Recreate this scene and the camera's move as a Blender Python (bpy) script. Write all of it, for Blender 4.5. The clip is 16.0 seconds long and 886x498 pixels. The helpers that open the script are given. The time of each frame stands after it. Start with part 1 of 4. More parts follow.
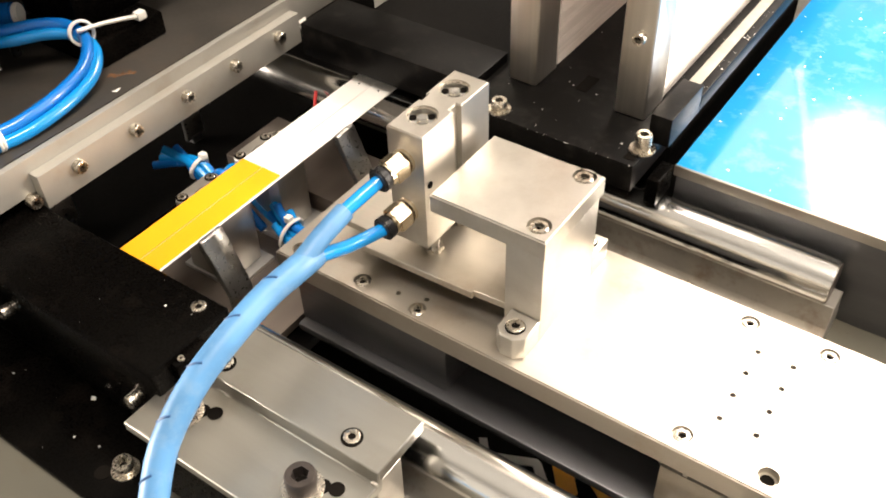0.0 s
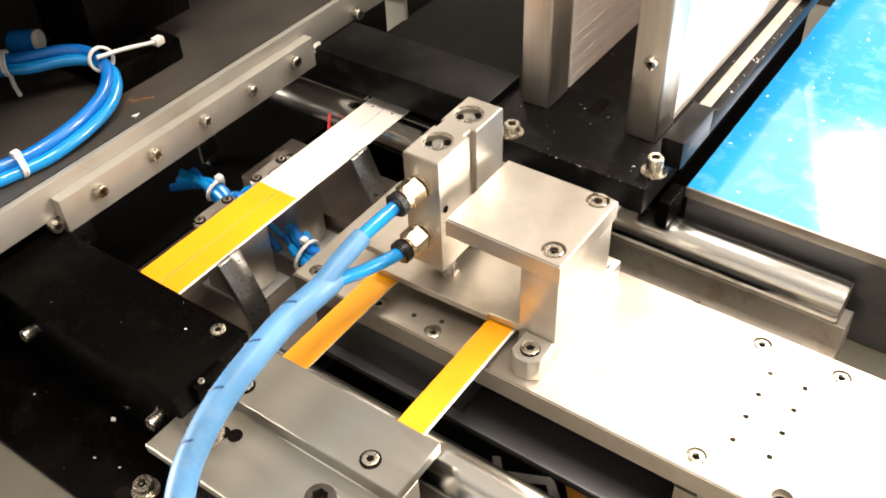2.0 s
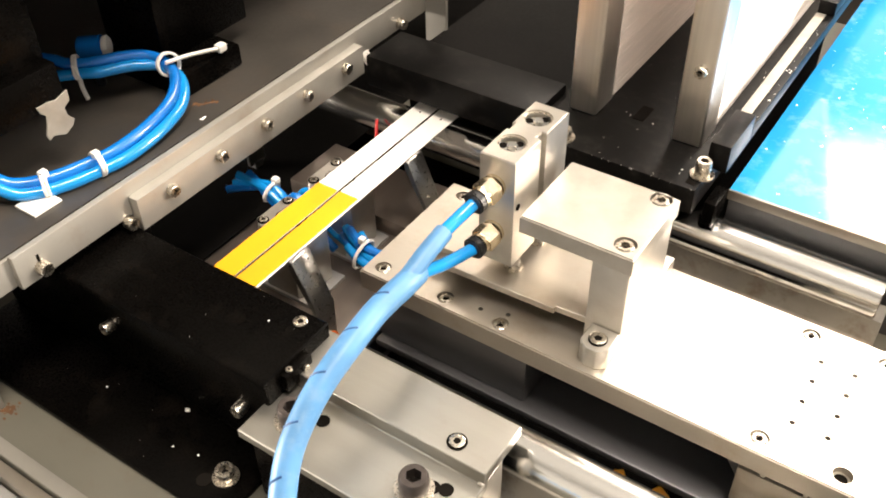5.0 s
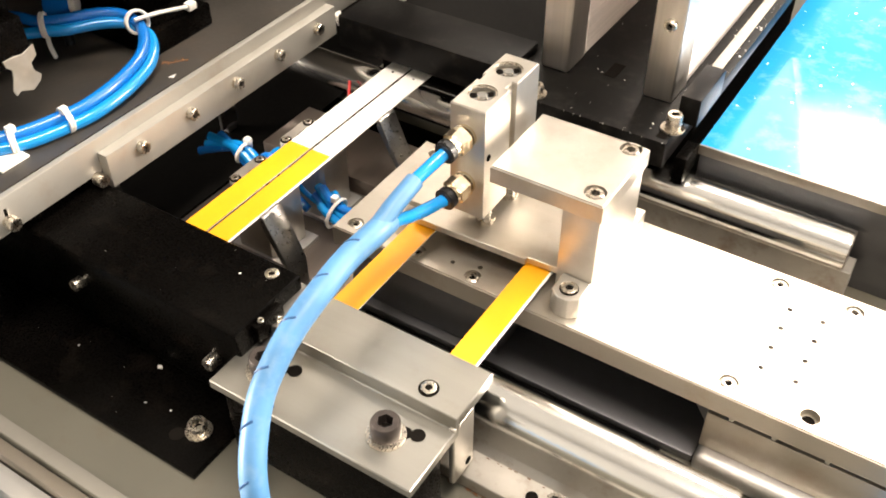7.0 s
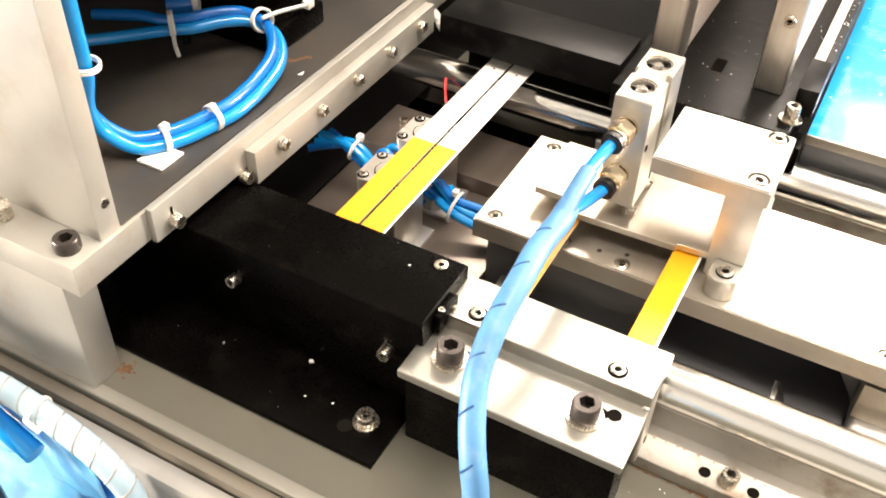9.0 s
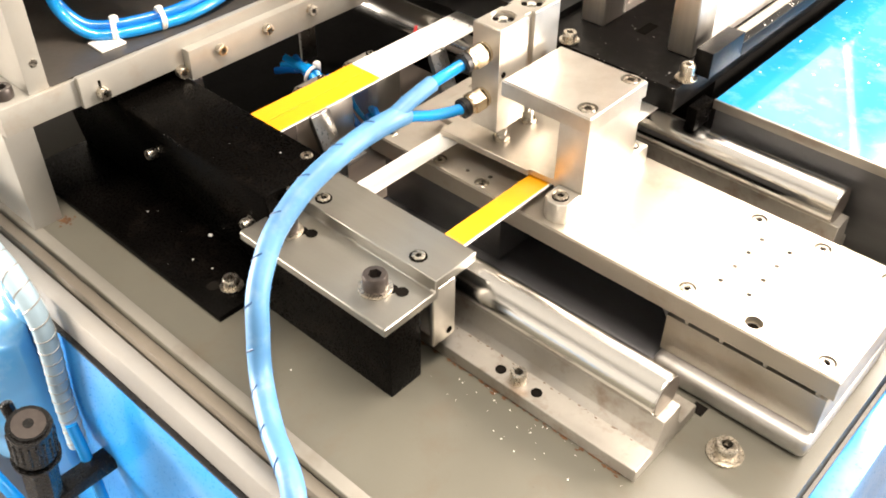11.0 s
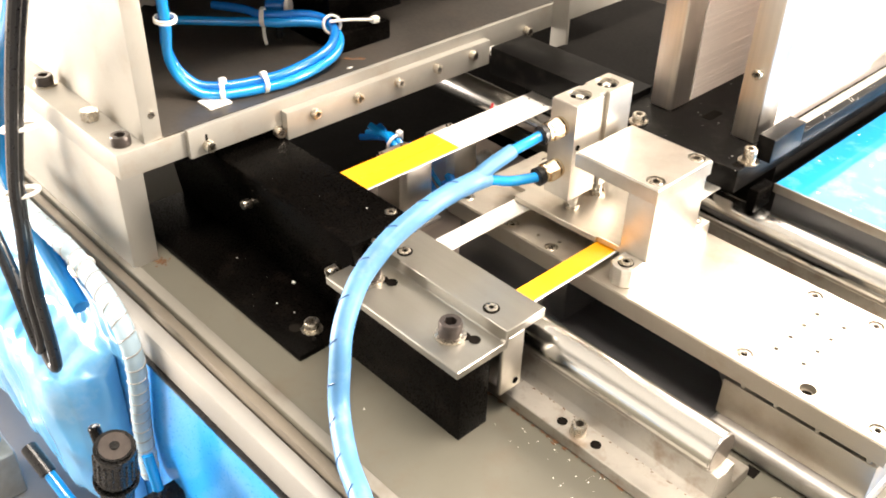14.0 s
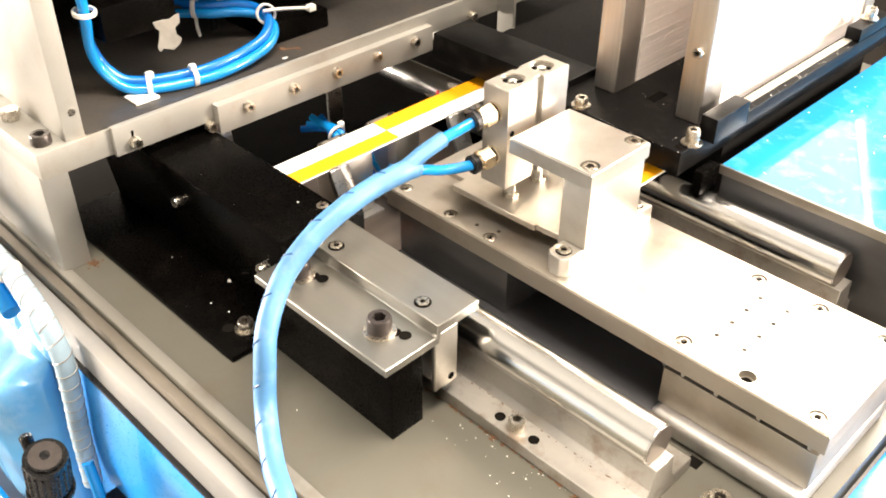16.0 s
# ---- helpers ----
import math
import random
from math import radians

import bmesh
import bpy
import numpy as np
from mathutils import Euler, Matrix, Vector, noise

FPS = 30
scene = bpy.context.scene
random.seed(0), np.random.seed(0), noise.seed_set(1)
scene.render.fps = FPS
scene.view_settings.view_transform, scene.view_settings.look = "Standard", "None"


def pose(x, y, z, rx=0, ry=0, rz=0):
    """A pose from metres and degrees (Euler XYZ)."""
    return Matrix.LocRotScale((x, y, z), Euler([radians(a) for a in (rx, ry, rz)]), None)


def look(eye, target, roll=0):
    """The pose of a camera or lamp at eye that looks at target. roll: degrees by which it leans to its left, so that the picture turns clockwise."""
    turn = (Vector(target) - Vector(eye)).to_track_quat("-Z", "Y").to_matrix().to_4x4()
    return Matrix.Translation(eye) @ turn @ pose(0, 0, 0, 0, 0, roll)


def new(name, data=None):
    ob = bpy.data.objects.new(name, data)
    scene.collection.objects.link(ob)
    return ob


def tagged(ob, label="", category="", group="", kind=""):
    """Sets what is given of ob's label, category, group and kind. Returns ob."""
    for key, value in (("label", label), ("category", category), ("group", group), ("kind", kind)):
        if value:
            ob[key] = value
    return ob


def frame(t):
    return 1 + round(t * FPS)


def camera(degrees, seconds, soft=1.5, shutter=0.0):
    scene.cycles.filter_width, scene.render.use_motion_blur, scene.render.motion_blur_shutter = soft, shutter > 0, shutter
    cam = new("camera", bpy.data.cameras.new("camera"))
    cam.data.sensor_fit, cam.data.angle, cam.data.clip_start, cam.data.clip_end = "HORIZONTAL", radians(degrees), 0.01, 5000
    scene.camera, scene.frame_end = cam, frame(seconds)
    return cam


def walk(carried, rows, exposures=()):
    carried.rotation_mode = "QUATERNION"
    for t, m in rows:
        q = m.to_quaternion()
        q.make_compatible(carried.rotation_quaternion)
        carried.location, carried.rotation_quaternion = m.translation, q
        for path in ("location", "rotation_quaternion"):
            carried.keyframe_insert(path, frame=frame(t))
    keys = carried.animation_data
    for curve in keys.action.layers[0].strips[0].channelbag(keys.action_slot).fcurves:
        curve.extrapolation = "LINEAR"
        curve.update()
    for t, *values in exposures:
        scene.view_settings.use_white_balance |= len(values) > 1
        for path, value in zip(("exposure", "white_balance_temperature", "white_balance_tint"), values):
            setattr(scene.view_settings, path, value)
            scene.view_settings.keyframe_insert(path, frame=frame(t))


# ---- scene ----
cam = camera(50.75, 16.0, soft=1.85, shutter=0.35)
ROWS = [
    (0, 0.1400, -0.2601, 0.3736, 47.29, 1.54, 34.77),
    (0.5, 0.1451, -0.2603, 0.3779, 47.81, 1.52, 34.55),
    (1, 0.1467, -0.2575, 0.3798, 47.96, 1.85, 34.87),
    (1.5, 0.1441, -0.2589, 0.3829, 48.05, 1.84, 34.95),
    (2, 0.1377, -0.2633, 0.3820, 48.03, 1.95, 34.96),
    (2.5, 0.1326, -0.2656, 0.3848, 48.12, 1.68, 35.15),
    (3, 0.1202, -0.2799, 0.3866, 48.21, 1.00, 35.64),
    (3.2, 0.1123, -0.2877, 0.3887, 48.15, 0.82, 35.85),
    (5.3, 0.1107, -0.3102, 0.3926, 48.87, 0.57, 33.42),
    (5.5, 0.1135, -0.3095, 0.3909, 48.81, 0.53, 33.35),
    (6, 0.1204, -0.3140, 0.3790, 47.93, 0.61, 33.14),
    (6.5, 0.1222, -0.3162, 0.3781, 47.81, 0.41, 32.99),
    (7, 0.1210, -0.3174, 0.3798, 48.04, 0.20, 32.48),
    (7.5, 0.1146, -0.3217, 0.3796, 48.19, -0.13, 32.04),
    (8, 0.0967, -0.3333, 0.3810, 48.42, -0.56, 31.16),
    (8.5, 0.0684, -0.3519, 0.3817, 48.44, -1.32, 30.18),
    (9, 0.0287, -0.3873, 0.3823, 48.22, -1.72, 28.41),
    (9.5, 0.0389, -0.3919, 0.3783, 48.03, -2.22, 29.24),
    (9.7, 0.0688, -0.3817, 0.3737, 48.33, -2.08, 31.10),
    (9.9, 0.1058, -0.3690, 0.3713, 48.54, -2.32, 34.70),
    (10, 0.1331, -0.3617, 0.3706, 48.47, -1.65, 36.90),
    (10.2, 0.1646, -0.3549, 0.3685, 48.79, -1.12, 39.00),
    (12.3, 0.2457, -0.3608, 0.3741, 51.71, 0.61, 45.22),
    (12.5, 0.2473, -0.3615, 0.3727, 52.76, 0.36, 45.64),
    (13, 0.2529, -0.3728, 0.3734, 54.79, -0.21, 45.36),
    (13.5, 0.2502, -0.3829, 0.3759, 55.11, -0.54, 45.52),
    (14, 0.2392, -0.3955, 0.3789, 54.91, -1.27, 46.72),
    (14.5, 0.2384, -0.3963, 0.3810, 54.61, -1.34, 47.85),
    (15, 0.2506, -0.3784, 0.3754, 54.61, -0.39, 46.62),
    (15.5, 0.2544, -0.3675, 0.3735, 54.81, 0.08, 45.58),
    (16, 0.2510, -0.3621, 0.3703, 54.34, -0.26, 45.22),
]
EXPOSURES = [(0, 0.46), (3, 0.47), (6, 0.68), (7.5, 0.7), (8.5, 0.8), (9.2, 0.95), (9.6, 0.92), (10.2, 0.78), (12.3, 1.05), (16, 1.05)]
walk(cam, [(t, pose(x, y, z, rx, ry, rz)) for t, x, y, z, rx, ry, rz in ROWS], EXPOSURES)

# ---- world and lamps ----
world = bpy.data.worlds.new("world")
scene.world = world
world.use_nodes = True
world.node_tree.nodes["Background"].inputs[0].default_value = (0.75, 0.85, 1.0, 1)
world.node_tree.nodes["Background"].inputs[1].default_value = 0.25


def area(name, eye, target, sx, sy, watts, color):
    data = bpy.data.lights.new(name, "AREA")
    data.shape, data.size, data.size_y, data.energy, data.color = "RECTANGLE", sx, sy, watts, color
    ob = new(name, data)
    ob.matrix_world = look(eye, target)
    return ob


WARM = (1.0, 0.875, 0.755)
area("window_light_east", (2.7, 2.3, 1.2), (0, 0.15, 0.1), 1.1, 1.2, 230, WARM)
# Added fill lamp that brightens the left side; no known window stands there.
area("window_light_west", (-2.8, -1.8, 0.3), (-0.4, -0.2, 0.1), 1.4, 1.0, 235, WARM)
area("ceiling_light", (0.6, -0.1, 2.45), (0.0, 0.0, 0), 1.4, 0.6, 72, WARM)
area("ceiling_light_rear", (0.15, 2.2, 2.45), (0.0, 0.1, 0), 2.0, 0.75, 135, WARM)


# ---- materials ----
def mat(name, color, rough=0.5, metal=0.0, var=0.12, scale=60.0, bump=0.0, bscale=400.0, stretch=None, dirt=None,
        dirt_scale=25.0, dirt_amount=0.3, coat=0.0, trans=0.0, rvar=0.1, alpha=1.0, random_amount=0.0, spec=0.5):
    m = bpy.data.materials.new(name)
    m.use_nodes = True
    nt = m.node_tree
    n, l = nt.nodes, nt.links
    b = n["Principled BSDF"]
    tc = n.new("ShaderNodeTexCoord")
    mp = n.new("ShaderNodeMapping")
    if stretch:
        mp.inputs["Scale"].default_value = stretch
    l.new(tc.outputs["Object"], mp.inputs[0])
    n1 = n.new("ShaderNodeTexNoise")
    n1.inputs["Scale"].default_value, n1.inputs["Detail"].default_value = scale, 6
    l.new(mp.outputs[0], n1.inputs["Vector"])
    cr = n.new("ShaderNodeValToRGB")
    c = Vector(color)
    cr.color_ramp.elements[0].position, cr.color_ramp.elements[1].position = 0.3, 0.7
    cr.color_ramp.elements[0].color = (*(c * (1 - var)), 1)
    cr.color_ramp.elements[1].color = (*[min(1, v) for v in c * (1 + var)], 1)
    l.new(n1.outputs["Fac"], cr.inputs[0])
    out = cr.outputs[0]
    if dirt:
        n2 = n.new("ShaderNodeTexNoise")
        n2.inputs["Scale"].default_value, n2.inputs["Detail"].default_value, n2.inputs["Roughness"].default_value = dirt_scale, 8, 0.65
        l.new(tc.outputs["Object"], n2.inputs["Vector"])
        r2 = n.new("ShaderNodeValToRGB")
        r2.color_ramp.elements[0].position, r2.color_ramp.elements[1].position = 0.52, 0.72
        r2.color_ramp.elements[0].color, r2.color_ramp.elements[1].color = (0, 0, 0, 1), (dirt_amount, dirt_amount, dirt_amount, 1)
        l.new(n2.outputs["Fac"], r2.inputs[0])
        mx = n.new("ShaderNodeMixRGB")
        mx.inputs[2].default_value = (*dirt, 1)
        l.new(r2.outputs[0], mx.inputs[0])
        l.new(out, mx.inputs[1])
        out = mx.outputs[0]
    if random_amount:
        oi = n.new("ShaderNodeObjectInfo")
        hv = n.new("ShaderNodeHueSaturation")
        ma = n.new("ShaderNodeMath")
        ma.operation = "MULTIPLY_ADD"
        ma.inputs[1].default_value, ma.inputs[2].default_value = random_amount, 1 - random_amount / 2
        l.new(oi.outputs["Random"], ma.inputs[0])
        l.new(ma.outputs[0], hv.inputs["Value"])
        l.new(out, hv.inputs["Color"])
        out = hv.outputs[0]
    l.new(out, b.inputs["Base Color"])
    n3 = n.new("ShaderNodeTexNoise")
    n3.inputs["Scale"].default_value, n3.inputs["Detail"].default_value = bscale, 4
    l.new(mp.outputs[0], n3.inputs["Vector"])
    mr = n.new("ShaderNodeMapRange")
    mr.inputs["To Min"].default_value, mr.inputs["To Max"].default_value = max(0.02, rough - rvar), min(1, rough + rvar)
    l.new(n3.outputs["Fac"], mr.inputs["Value"])
    l.new(mr.outputs[0], b.inputs["Roughness"])
    b.inputs["Metallic"].default_value = metal
    b.inputs["Specular IOR Level"].default_value = spec
    b.inputs["Coat Weight"].default_value = coat
    b.inputs["Transmission Weight"].default_value = trans
    b.inputs["Alpha"].default_value = alpha
    if bump:
        bp = n.new("ShaderNodeBump")
        bp.inputs["Strength"].default_value, bp.inputs["Distance"].default_value = bump, 0.0005
        l.new(n3.outputs["Fac"], bp.inputs["Height"])
        l.new(bp.outputs[0], b.inputs["Normal"])
    return m


ALU = mat("machined_aluminium", (0.55, 0.525, 0.475), 0.4, 0.97, 0.09, 55, 0.14, 900, dirt=(0.4, 0.34, 0.27), dirt_scale=30, dirt_amount=0.4)
ALU_X = mat("aluminium_milled_lengthwise", (0.47, 0.435, 0.375), 0.42, 0.95, 0.07, 60, 0.06, 500, stretch=(0.06, 1, 1), dirt=(0.36, 0.27, 0.18), dirt_scale=24, dirt_amount=0.6, rvar=0.09)
ALU_GREY = mat("grey_milled_aluminium", (0.36, 0.35, 0.315), 0.38, 1.0, 0.06, 60, 0.08, 500, stretch=(0.06, 1, 1), dirt=(0.3, 0.26, 0.2), dirt_scale=30, dirt_amount=0.4)
ALU_STAIN = mat("stained_support_aluminium", (0.44, 0.415, 0.37), 0.48, 0.9, 0.1, 40, 0.12, 400, dirt=(0.2, 0.12, 0.06), dirt_scale=55, dirt_amount=0.6)
ALU_DULL = mat("dull_grey_aluminium", (0.55, 0.54, 0.52), 0.5, 1.0, 0.08, 30, 0.15, 500, stretch=(1, 0.08, 1), dirt=(0.25, 0.2, 0.15), dirt_scale=30, dirt_amount=0.4)
BRUSHED = mat("brushed_stainless", (0.78, 0.74, 0.68), 0.36, 1.0, 0.06, 60, 0.12, 300, stretch=(6, 6, 0.1))
CHROME = mat("ground_steel_shaft", (0.78, 0.77, 0.74), 0.18, 1.0, 0.04, 50, 0.0, 120, stretch=(0.05, 1, 1), rvar=0.03)
STEEL = mat("bright_steel_fastener", (0.62, 0.57, 0.49), 0.28, 1.0, 0.15, 300, 0.05, 900)
FINGER = mat("ground_grey_steel", (0.34, 0.33, 0.31), 0.3, 1.0, 0.1, 90, 0.08, 500, dirt=(0.12, 0.1, 0.08), dirt_scale=70, dirt_amount=0.5)
DARKSTEEL = mat("dark_steel_beam", (0.16, 0.16, 0.165), 0.42, 0.85, 0.2, 30, 0.1, 400, stretch=(0.2, 1, 1))
# Near-black for discs and strips that paint the shade inside holes and slots.
SOCKET = mat("recess_shade_black", (0.008, 0.007, 0.006), 0.9, spec=0.0)
BLACKBOLT = mat("black_oxide_screw", (0.06, 0.05, 0.045), 0.35, 0.6, 0.2, 200)
BLACK = mat("black_anodised_plate", (0.0016, 0.0014, 0.0012), 0.28, 0.0, 0.25, 40, 0.05, 900, dirt=(0.05, 0.038, 0.03), dirt_scale=45, dirt_amount=0.08, spec=0.035)
SATIN = mat("satin_black_plate", (0.0045, 0.0042, 0.004), 0.32, 0.0, 0.25, 40, 0.08, 900, dirt=(0.05, 0.045, 0.04), dirt_scale=90, dirt_amount=0.25, spec=0.08)
BLACKPL = mat("black_plastic", (0.008, 0.008, 0.009), 0.3, 0, 0.15, 100)
# Near-black colour that stands in for the shade deep inside the machine.
VOID = mat("interior_shade_black", (0.005, 0.0045, 0.004), 0.65, 0.0, 0.3, 30, spec=0.06)
PANEL = mat("dark_brown_grey_panel", (0.02, 0.0165, 0.013), 0.6, 0.0, 0.15, 20, spec=0.1)
BROWN = mat("oily_brown_steel", (0.17, 0.142, 0.12), 0.36, 0.7, 0.35, 25, 0.1, 200, stretch=(1, 0.15, 1))
TABLE = mat("grey_painted_table", (0.105, 0.1, 0.08), 0.32, 0.0, 0.08, 14, 0.06, 700, dirt=(0.09, 0.065, 0.04), dirt_scale=30, dirt_amount=0.45)
BORDER = mat("pale_table_border", (0.2, 0.19, 0.165), 0.4, 0.2, 0.1, 20, 0.06, 500, dirt=(0.1, 0.075, 0.05), dirt_scale=30, dirt_amount=0.5)
TRIM = mat("pale_grey_profile", (0.31, 0.305, 0.29), 0.4, 0.3, 0.06, 30, dirt=(0.3, 0.27, 0.22), dirt_scale=30)
FRAME = mat("pale_machine_frame", (0.4, 0.385, 0.345), 0.42, 0.5, 0.06, 25, 0.08, 600, dirt=(0.3, 0.23, 0.16), dirt_scale=28, dirt_amount=0.4)
DECK = mat("grey_stained_deck", (0.052, 0.047, 0.041), 0.34, 0.1, 0.3, 14, 0.08, 300, dirt=(0.08, 0.06, 0.045), dirt_scale=20, dirt_amount=0.5)
EDGE = mat("dull_brown_steel_edging", (0.17, 0.15, 0.12), 0.45, 0.4, 0.15, 20, 0.08, 300)
TUBE = mat("blue_polyurethane_tube", (0.004, 0.22, 0.58), 0.22, 0, 0.03, 40, coat=0.4, rvar=0.04)
TUBE_DARK = mat("deep_blue_tube", (0.004, 0.14, 0.5), 0.26, 0, 0.04, 40, coat=0.3, rvar=0.04)
WRAP = mat("pale_blue_spiral_wrap", (0.065, 0.19, 0.37), 0.48, 0, 0.16, 50, dirt=(0.16, 0.27, 0.4), dirt_scale=90, dirt_amount=0.5)
HOSEW = mat("white_spiral_hose", (0.34, 0.46, 0.54), 0.32, 0, 0.1, 60)
GROOVE = mat("wrap_gap_shadow_blue", (0.01, 0.06, 0.17), 0.5)
NICKEL = mat("nickel_plated_brass", (0.72, 0.62, 0.46), 0.24, 1.0, 0.1, 150)
YELLOW = mat("yellow_coated_strip", (0.8, 0.34, 0.003), 0.42, 0, 0.04, 30, coat=0.1)
WHITE = mat("white_card_strip", (0.82, 0.8, 0.76), 0.5, 0, 0.03, 40)
STACK = mat("stacked_card_edges", (0.86, 0.79, 0.74), 0.75, 0, 0.07, 40, 0.25, 60, stretch=(1, 0.5, 90), random_amount=0.09)
BLUEFILM = mat("blue_protective_film", (0.02, 0.26, 0.6), 0.12, 0, 0.12, 9, 0.12, 35, dirt=(0.55, 0.78, 0.9), dirt_scale=60, dirt_amount=0.2, coat=0.6, rvar=0.07, spec=0.8)
BLUEPAINT = mat("blue_painted_panel", (0.02, 0.26, 0.7), 0.3, 0, 0.1, 12, coat=0.3, dirt=(0.3, 0.55, 0.8), dirt_scale=9, dirt_amount=0.4)
BAG = mat("blue_plastic_film", (0.13, 0.44, 0.8), 0.22, 0, 0.2, 12, 0.2, 40, dirt=(0.6, 0.78, 0.9), dirt_scale=14, dirt_amount=0.38, coat=0.5)
REGULATOR = mat("grey_black_nylon", (0.005, 0.0048, 0.0046), 0.26, 0, 0.2, 90, 0.1, 500, spec=0.3)
ORANGE = mat("orange_rubber", (0.6, 0.13, 0.02), 0.5)
RUST = mat("rust_brown_grime", (0.11, 0.05, 0.018), 0.8, 0, 0.3, 200)
PLATE = mat("dull_zinc_plate", (0.3, 0.28, 0.24), 0.5, 0.4, 0.15, 90, 0.1, 300)
NYLON = mat("white_nylon", (0.75, 0.73, 0.68), 0.4)
RED = mat("red_marker", (0.5, 0.01, 0.01), 0.5)
WALL = mat("pale_workshop_wall", (0.3, 0.3, 0.29), 0.8, 0, 0.05, 3)
FLOORM = mat("grey_workshop_floor", (0.16, 0.15, 0.14), 0.6, 0, 0.2, 6, dirt=(0.06, 0.05, 0.045), dirt_scale=9)


# ---- mesh helpers ----
def bx(x0, x1, y0, y1, z0, z1, bev=0.0006, seg=2):
    bm = bmesh.new()
    bmesh.ops.create_cube(bm, size=1)
    for v in bm.verts:
        v.co = ((x0 + x1) / 2 + v.co.x * (x1 - x0), (y0 + y1) / 2 + v.co.y * (y1 - y0), (z0 + z1) / 2 + v.co.z * (z1 - z0))
    if bev:
        bmesh.ops.bevel(bm, geom=bm.edges[:], offset=bev, segments=seg, affect="EDGES", profile=0.6)
    return bm


def rod(p0, p1, r, seg=32, r2=None, bev=0.0):
    p0, p1 = Vector(p0), Vector(p1)
    bm = bmesh.new()
    bmesh.ops.create_cone(bm, cap_ends=True, segments=seg, radius1=r, radius2=r if r2 is None else r2, depth=(p1 - p0).length)
    if bev:
        es = [e for e in bm.edges if abs(e.verts[0].co.z - e.verts[1].co.z) < 1e-9]
        bmesh.ops.bevel(bm, geom=es, offset=bev, segments=2, affect="EDGES")
    m = Matrix.Translation((p0 + p1) / 2) @ (p1 - p0).to_track_quat("Z", "Y").to_matrix().to_4x4()
    bmesh.ops.transform(bm, matrix=m, verts=bm.verts)
    return bm


def prism(points, axis, a0, a1, bev=0.0004):
    """Extrudes a closed outline along an axis; the outline's two coordinates are the other axes in order."""
    bm = bmesh.new()

    def place(p, a):
        return {"x": (a, p[0], p[1]), "y": (p[0], a, p[1]), "z": (p[0], p[1], a)}[axis]
    lo = [bm.verts.new(place(p, a0)) for p in points]
    hi = [bm.verts.new(place(p, a1)) for p in points]
    bm.faces.new(lo)
    bm.faces.new(hi)
    k = len(points)
    for i in range(k):
        bm.faces.new((lo[i], lo[(i + 1) % k], hi[(i + 1) % k], hi[i]))
    bmesh.ops.recalc_face_normals(bm, faces=bm.faces)
    if bev:
        bmesh.ops.bevel(bm, geom=bm.edges[:], offset=bev, segments=1, affect="EDGES")
    return bm


def spline(pts, n):
    pts = [Vector(p) for p in pts]
    out = []
    for i in range(len(pts) - 1):
        a, b, c, d = pts[max(i - 1, 0)], pts[i], pts[i + 1], pts[min(i + 2, len(pts) - 1)]
        for k in range(n):
            t = k / n
            out.append(0.5 * (2 * b + (c - a) * t + (2 * a - 5 * b + 4 * c - d) * t * t + (3 * b - a - 3 * c + d) * t ** 3))
    out.append(pts[-1])
    return out


def hose(pts, r, n=8, seg=14, smooth=True):
    path = spline(pts, n) if smooth else [Vector(p) for p in pts]
    bm = bmesh.new()
    up = Vector((0.31, 0.2, 0.93))
    rings = []
    for i, p in enumerate(path):
        d = (path[min(i + 1, len(path) - 1)] - path[max(i - 1, 0)]).normalized()
        u = up - d * up.dot(d)
        u.normalize()
        up = u
        w = d.cross(u)
        rings.append([bm.verts.new(p + (u * math.cos(a) + w * math.sin(a)) * r) for a in [2 * math.pi * k / seg for k in range(seg)]])
    for a, b in zip(rings[:-1], rings[1:]):
        for k in range(seg):
            bm.faces.new((a[k], a[(k + 1) % seg], b[(k + 1) % seg], b[k]))
    bm.faces.new(rings[0][::-1])
    bm.faces.new(rings[-1])
    return bm


def join(*bms):
    out = bmesh.new()
    for b in bms:
        me = bpy.data.meshes.new("join")
        b.to_mesh(me)
        out.from_mesh(me)
        bpy.data.meshes.remove(me)
        b.free()
    return out


def link(name, bm, material, smooth=True):
    me = bpy.data.meshes.new(name)
    bm.to_mesh(me)
    bm.free()
    me.materials.append(material)
    if smooth:
        me.polygons.foreach_set("use_smooth", [True] * len(me.polygons))
        me.set_sharp_from_angle(angle=radians(35))
    return new(name, me)


def part(name, bm, material, parent, label=""):
    ob = link(name, bm, material)
    ob.parent = parent
    if parent.matrix_basis != Matrix():
        ob.matrix_parent_inverse = Matrix()
    return tagged(ob, label)


def thing(name, label, category, group="", kind="", at=(0, 0, 0)):
    ob = new(name)
    ob.empty_display_size = 0.01
    ob.location = at
    return tagged(ob, label, category, group, kind)


def solo(name, bm, material, label, category, group="", kind=""):
    return tagged(link(name, bm, material), label, category, group, kind)


def structure(name, bm, material, label):
    return tagged(link(name, bm, material), label, kind="structure")


def axis_pose(p, d):
    return Matrix.Translation(p) @ Vector(d).to_track_quat("Z", "Y").to_matrix().to_4x4()


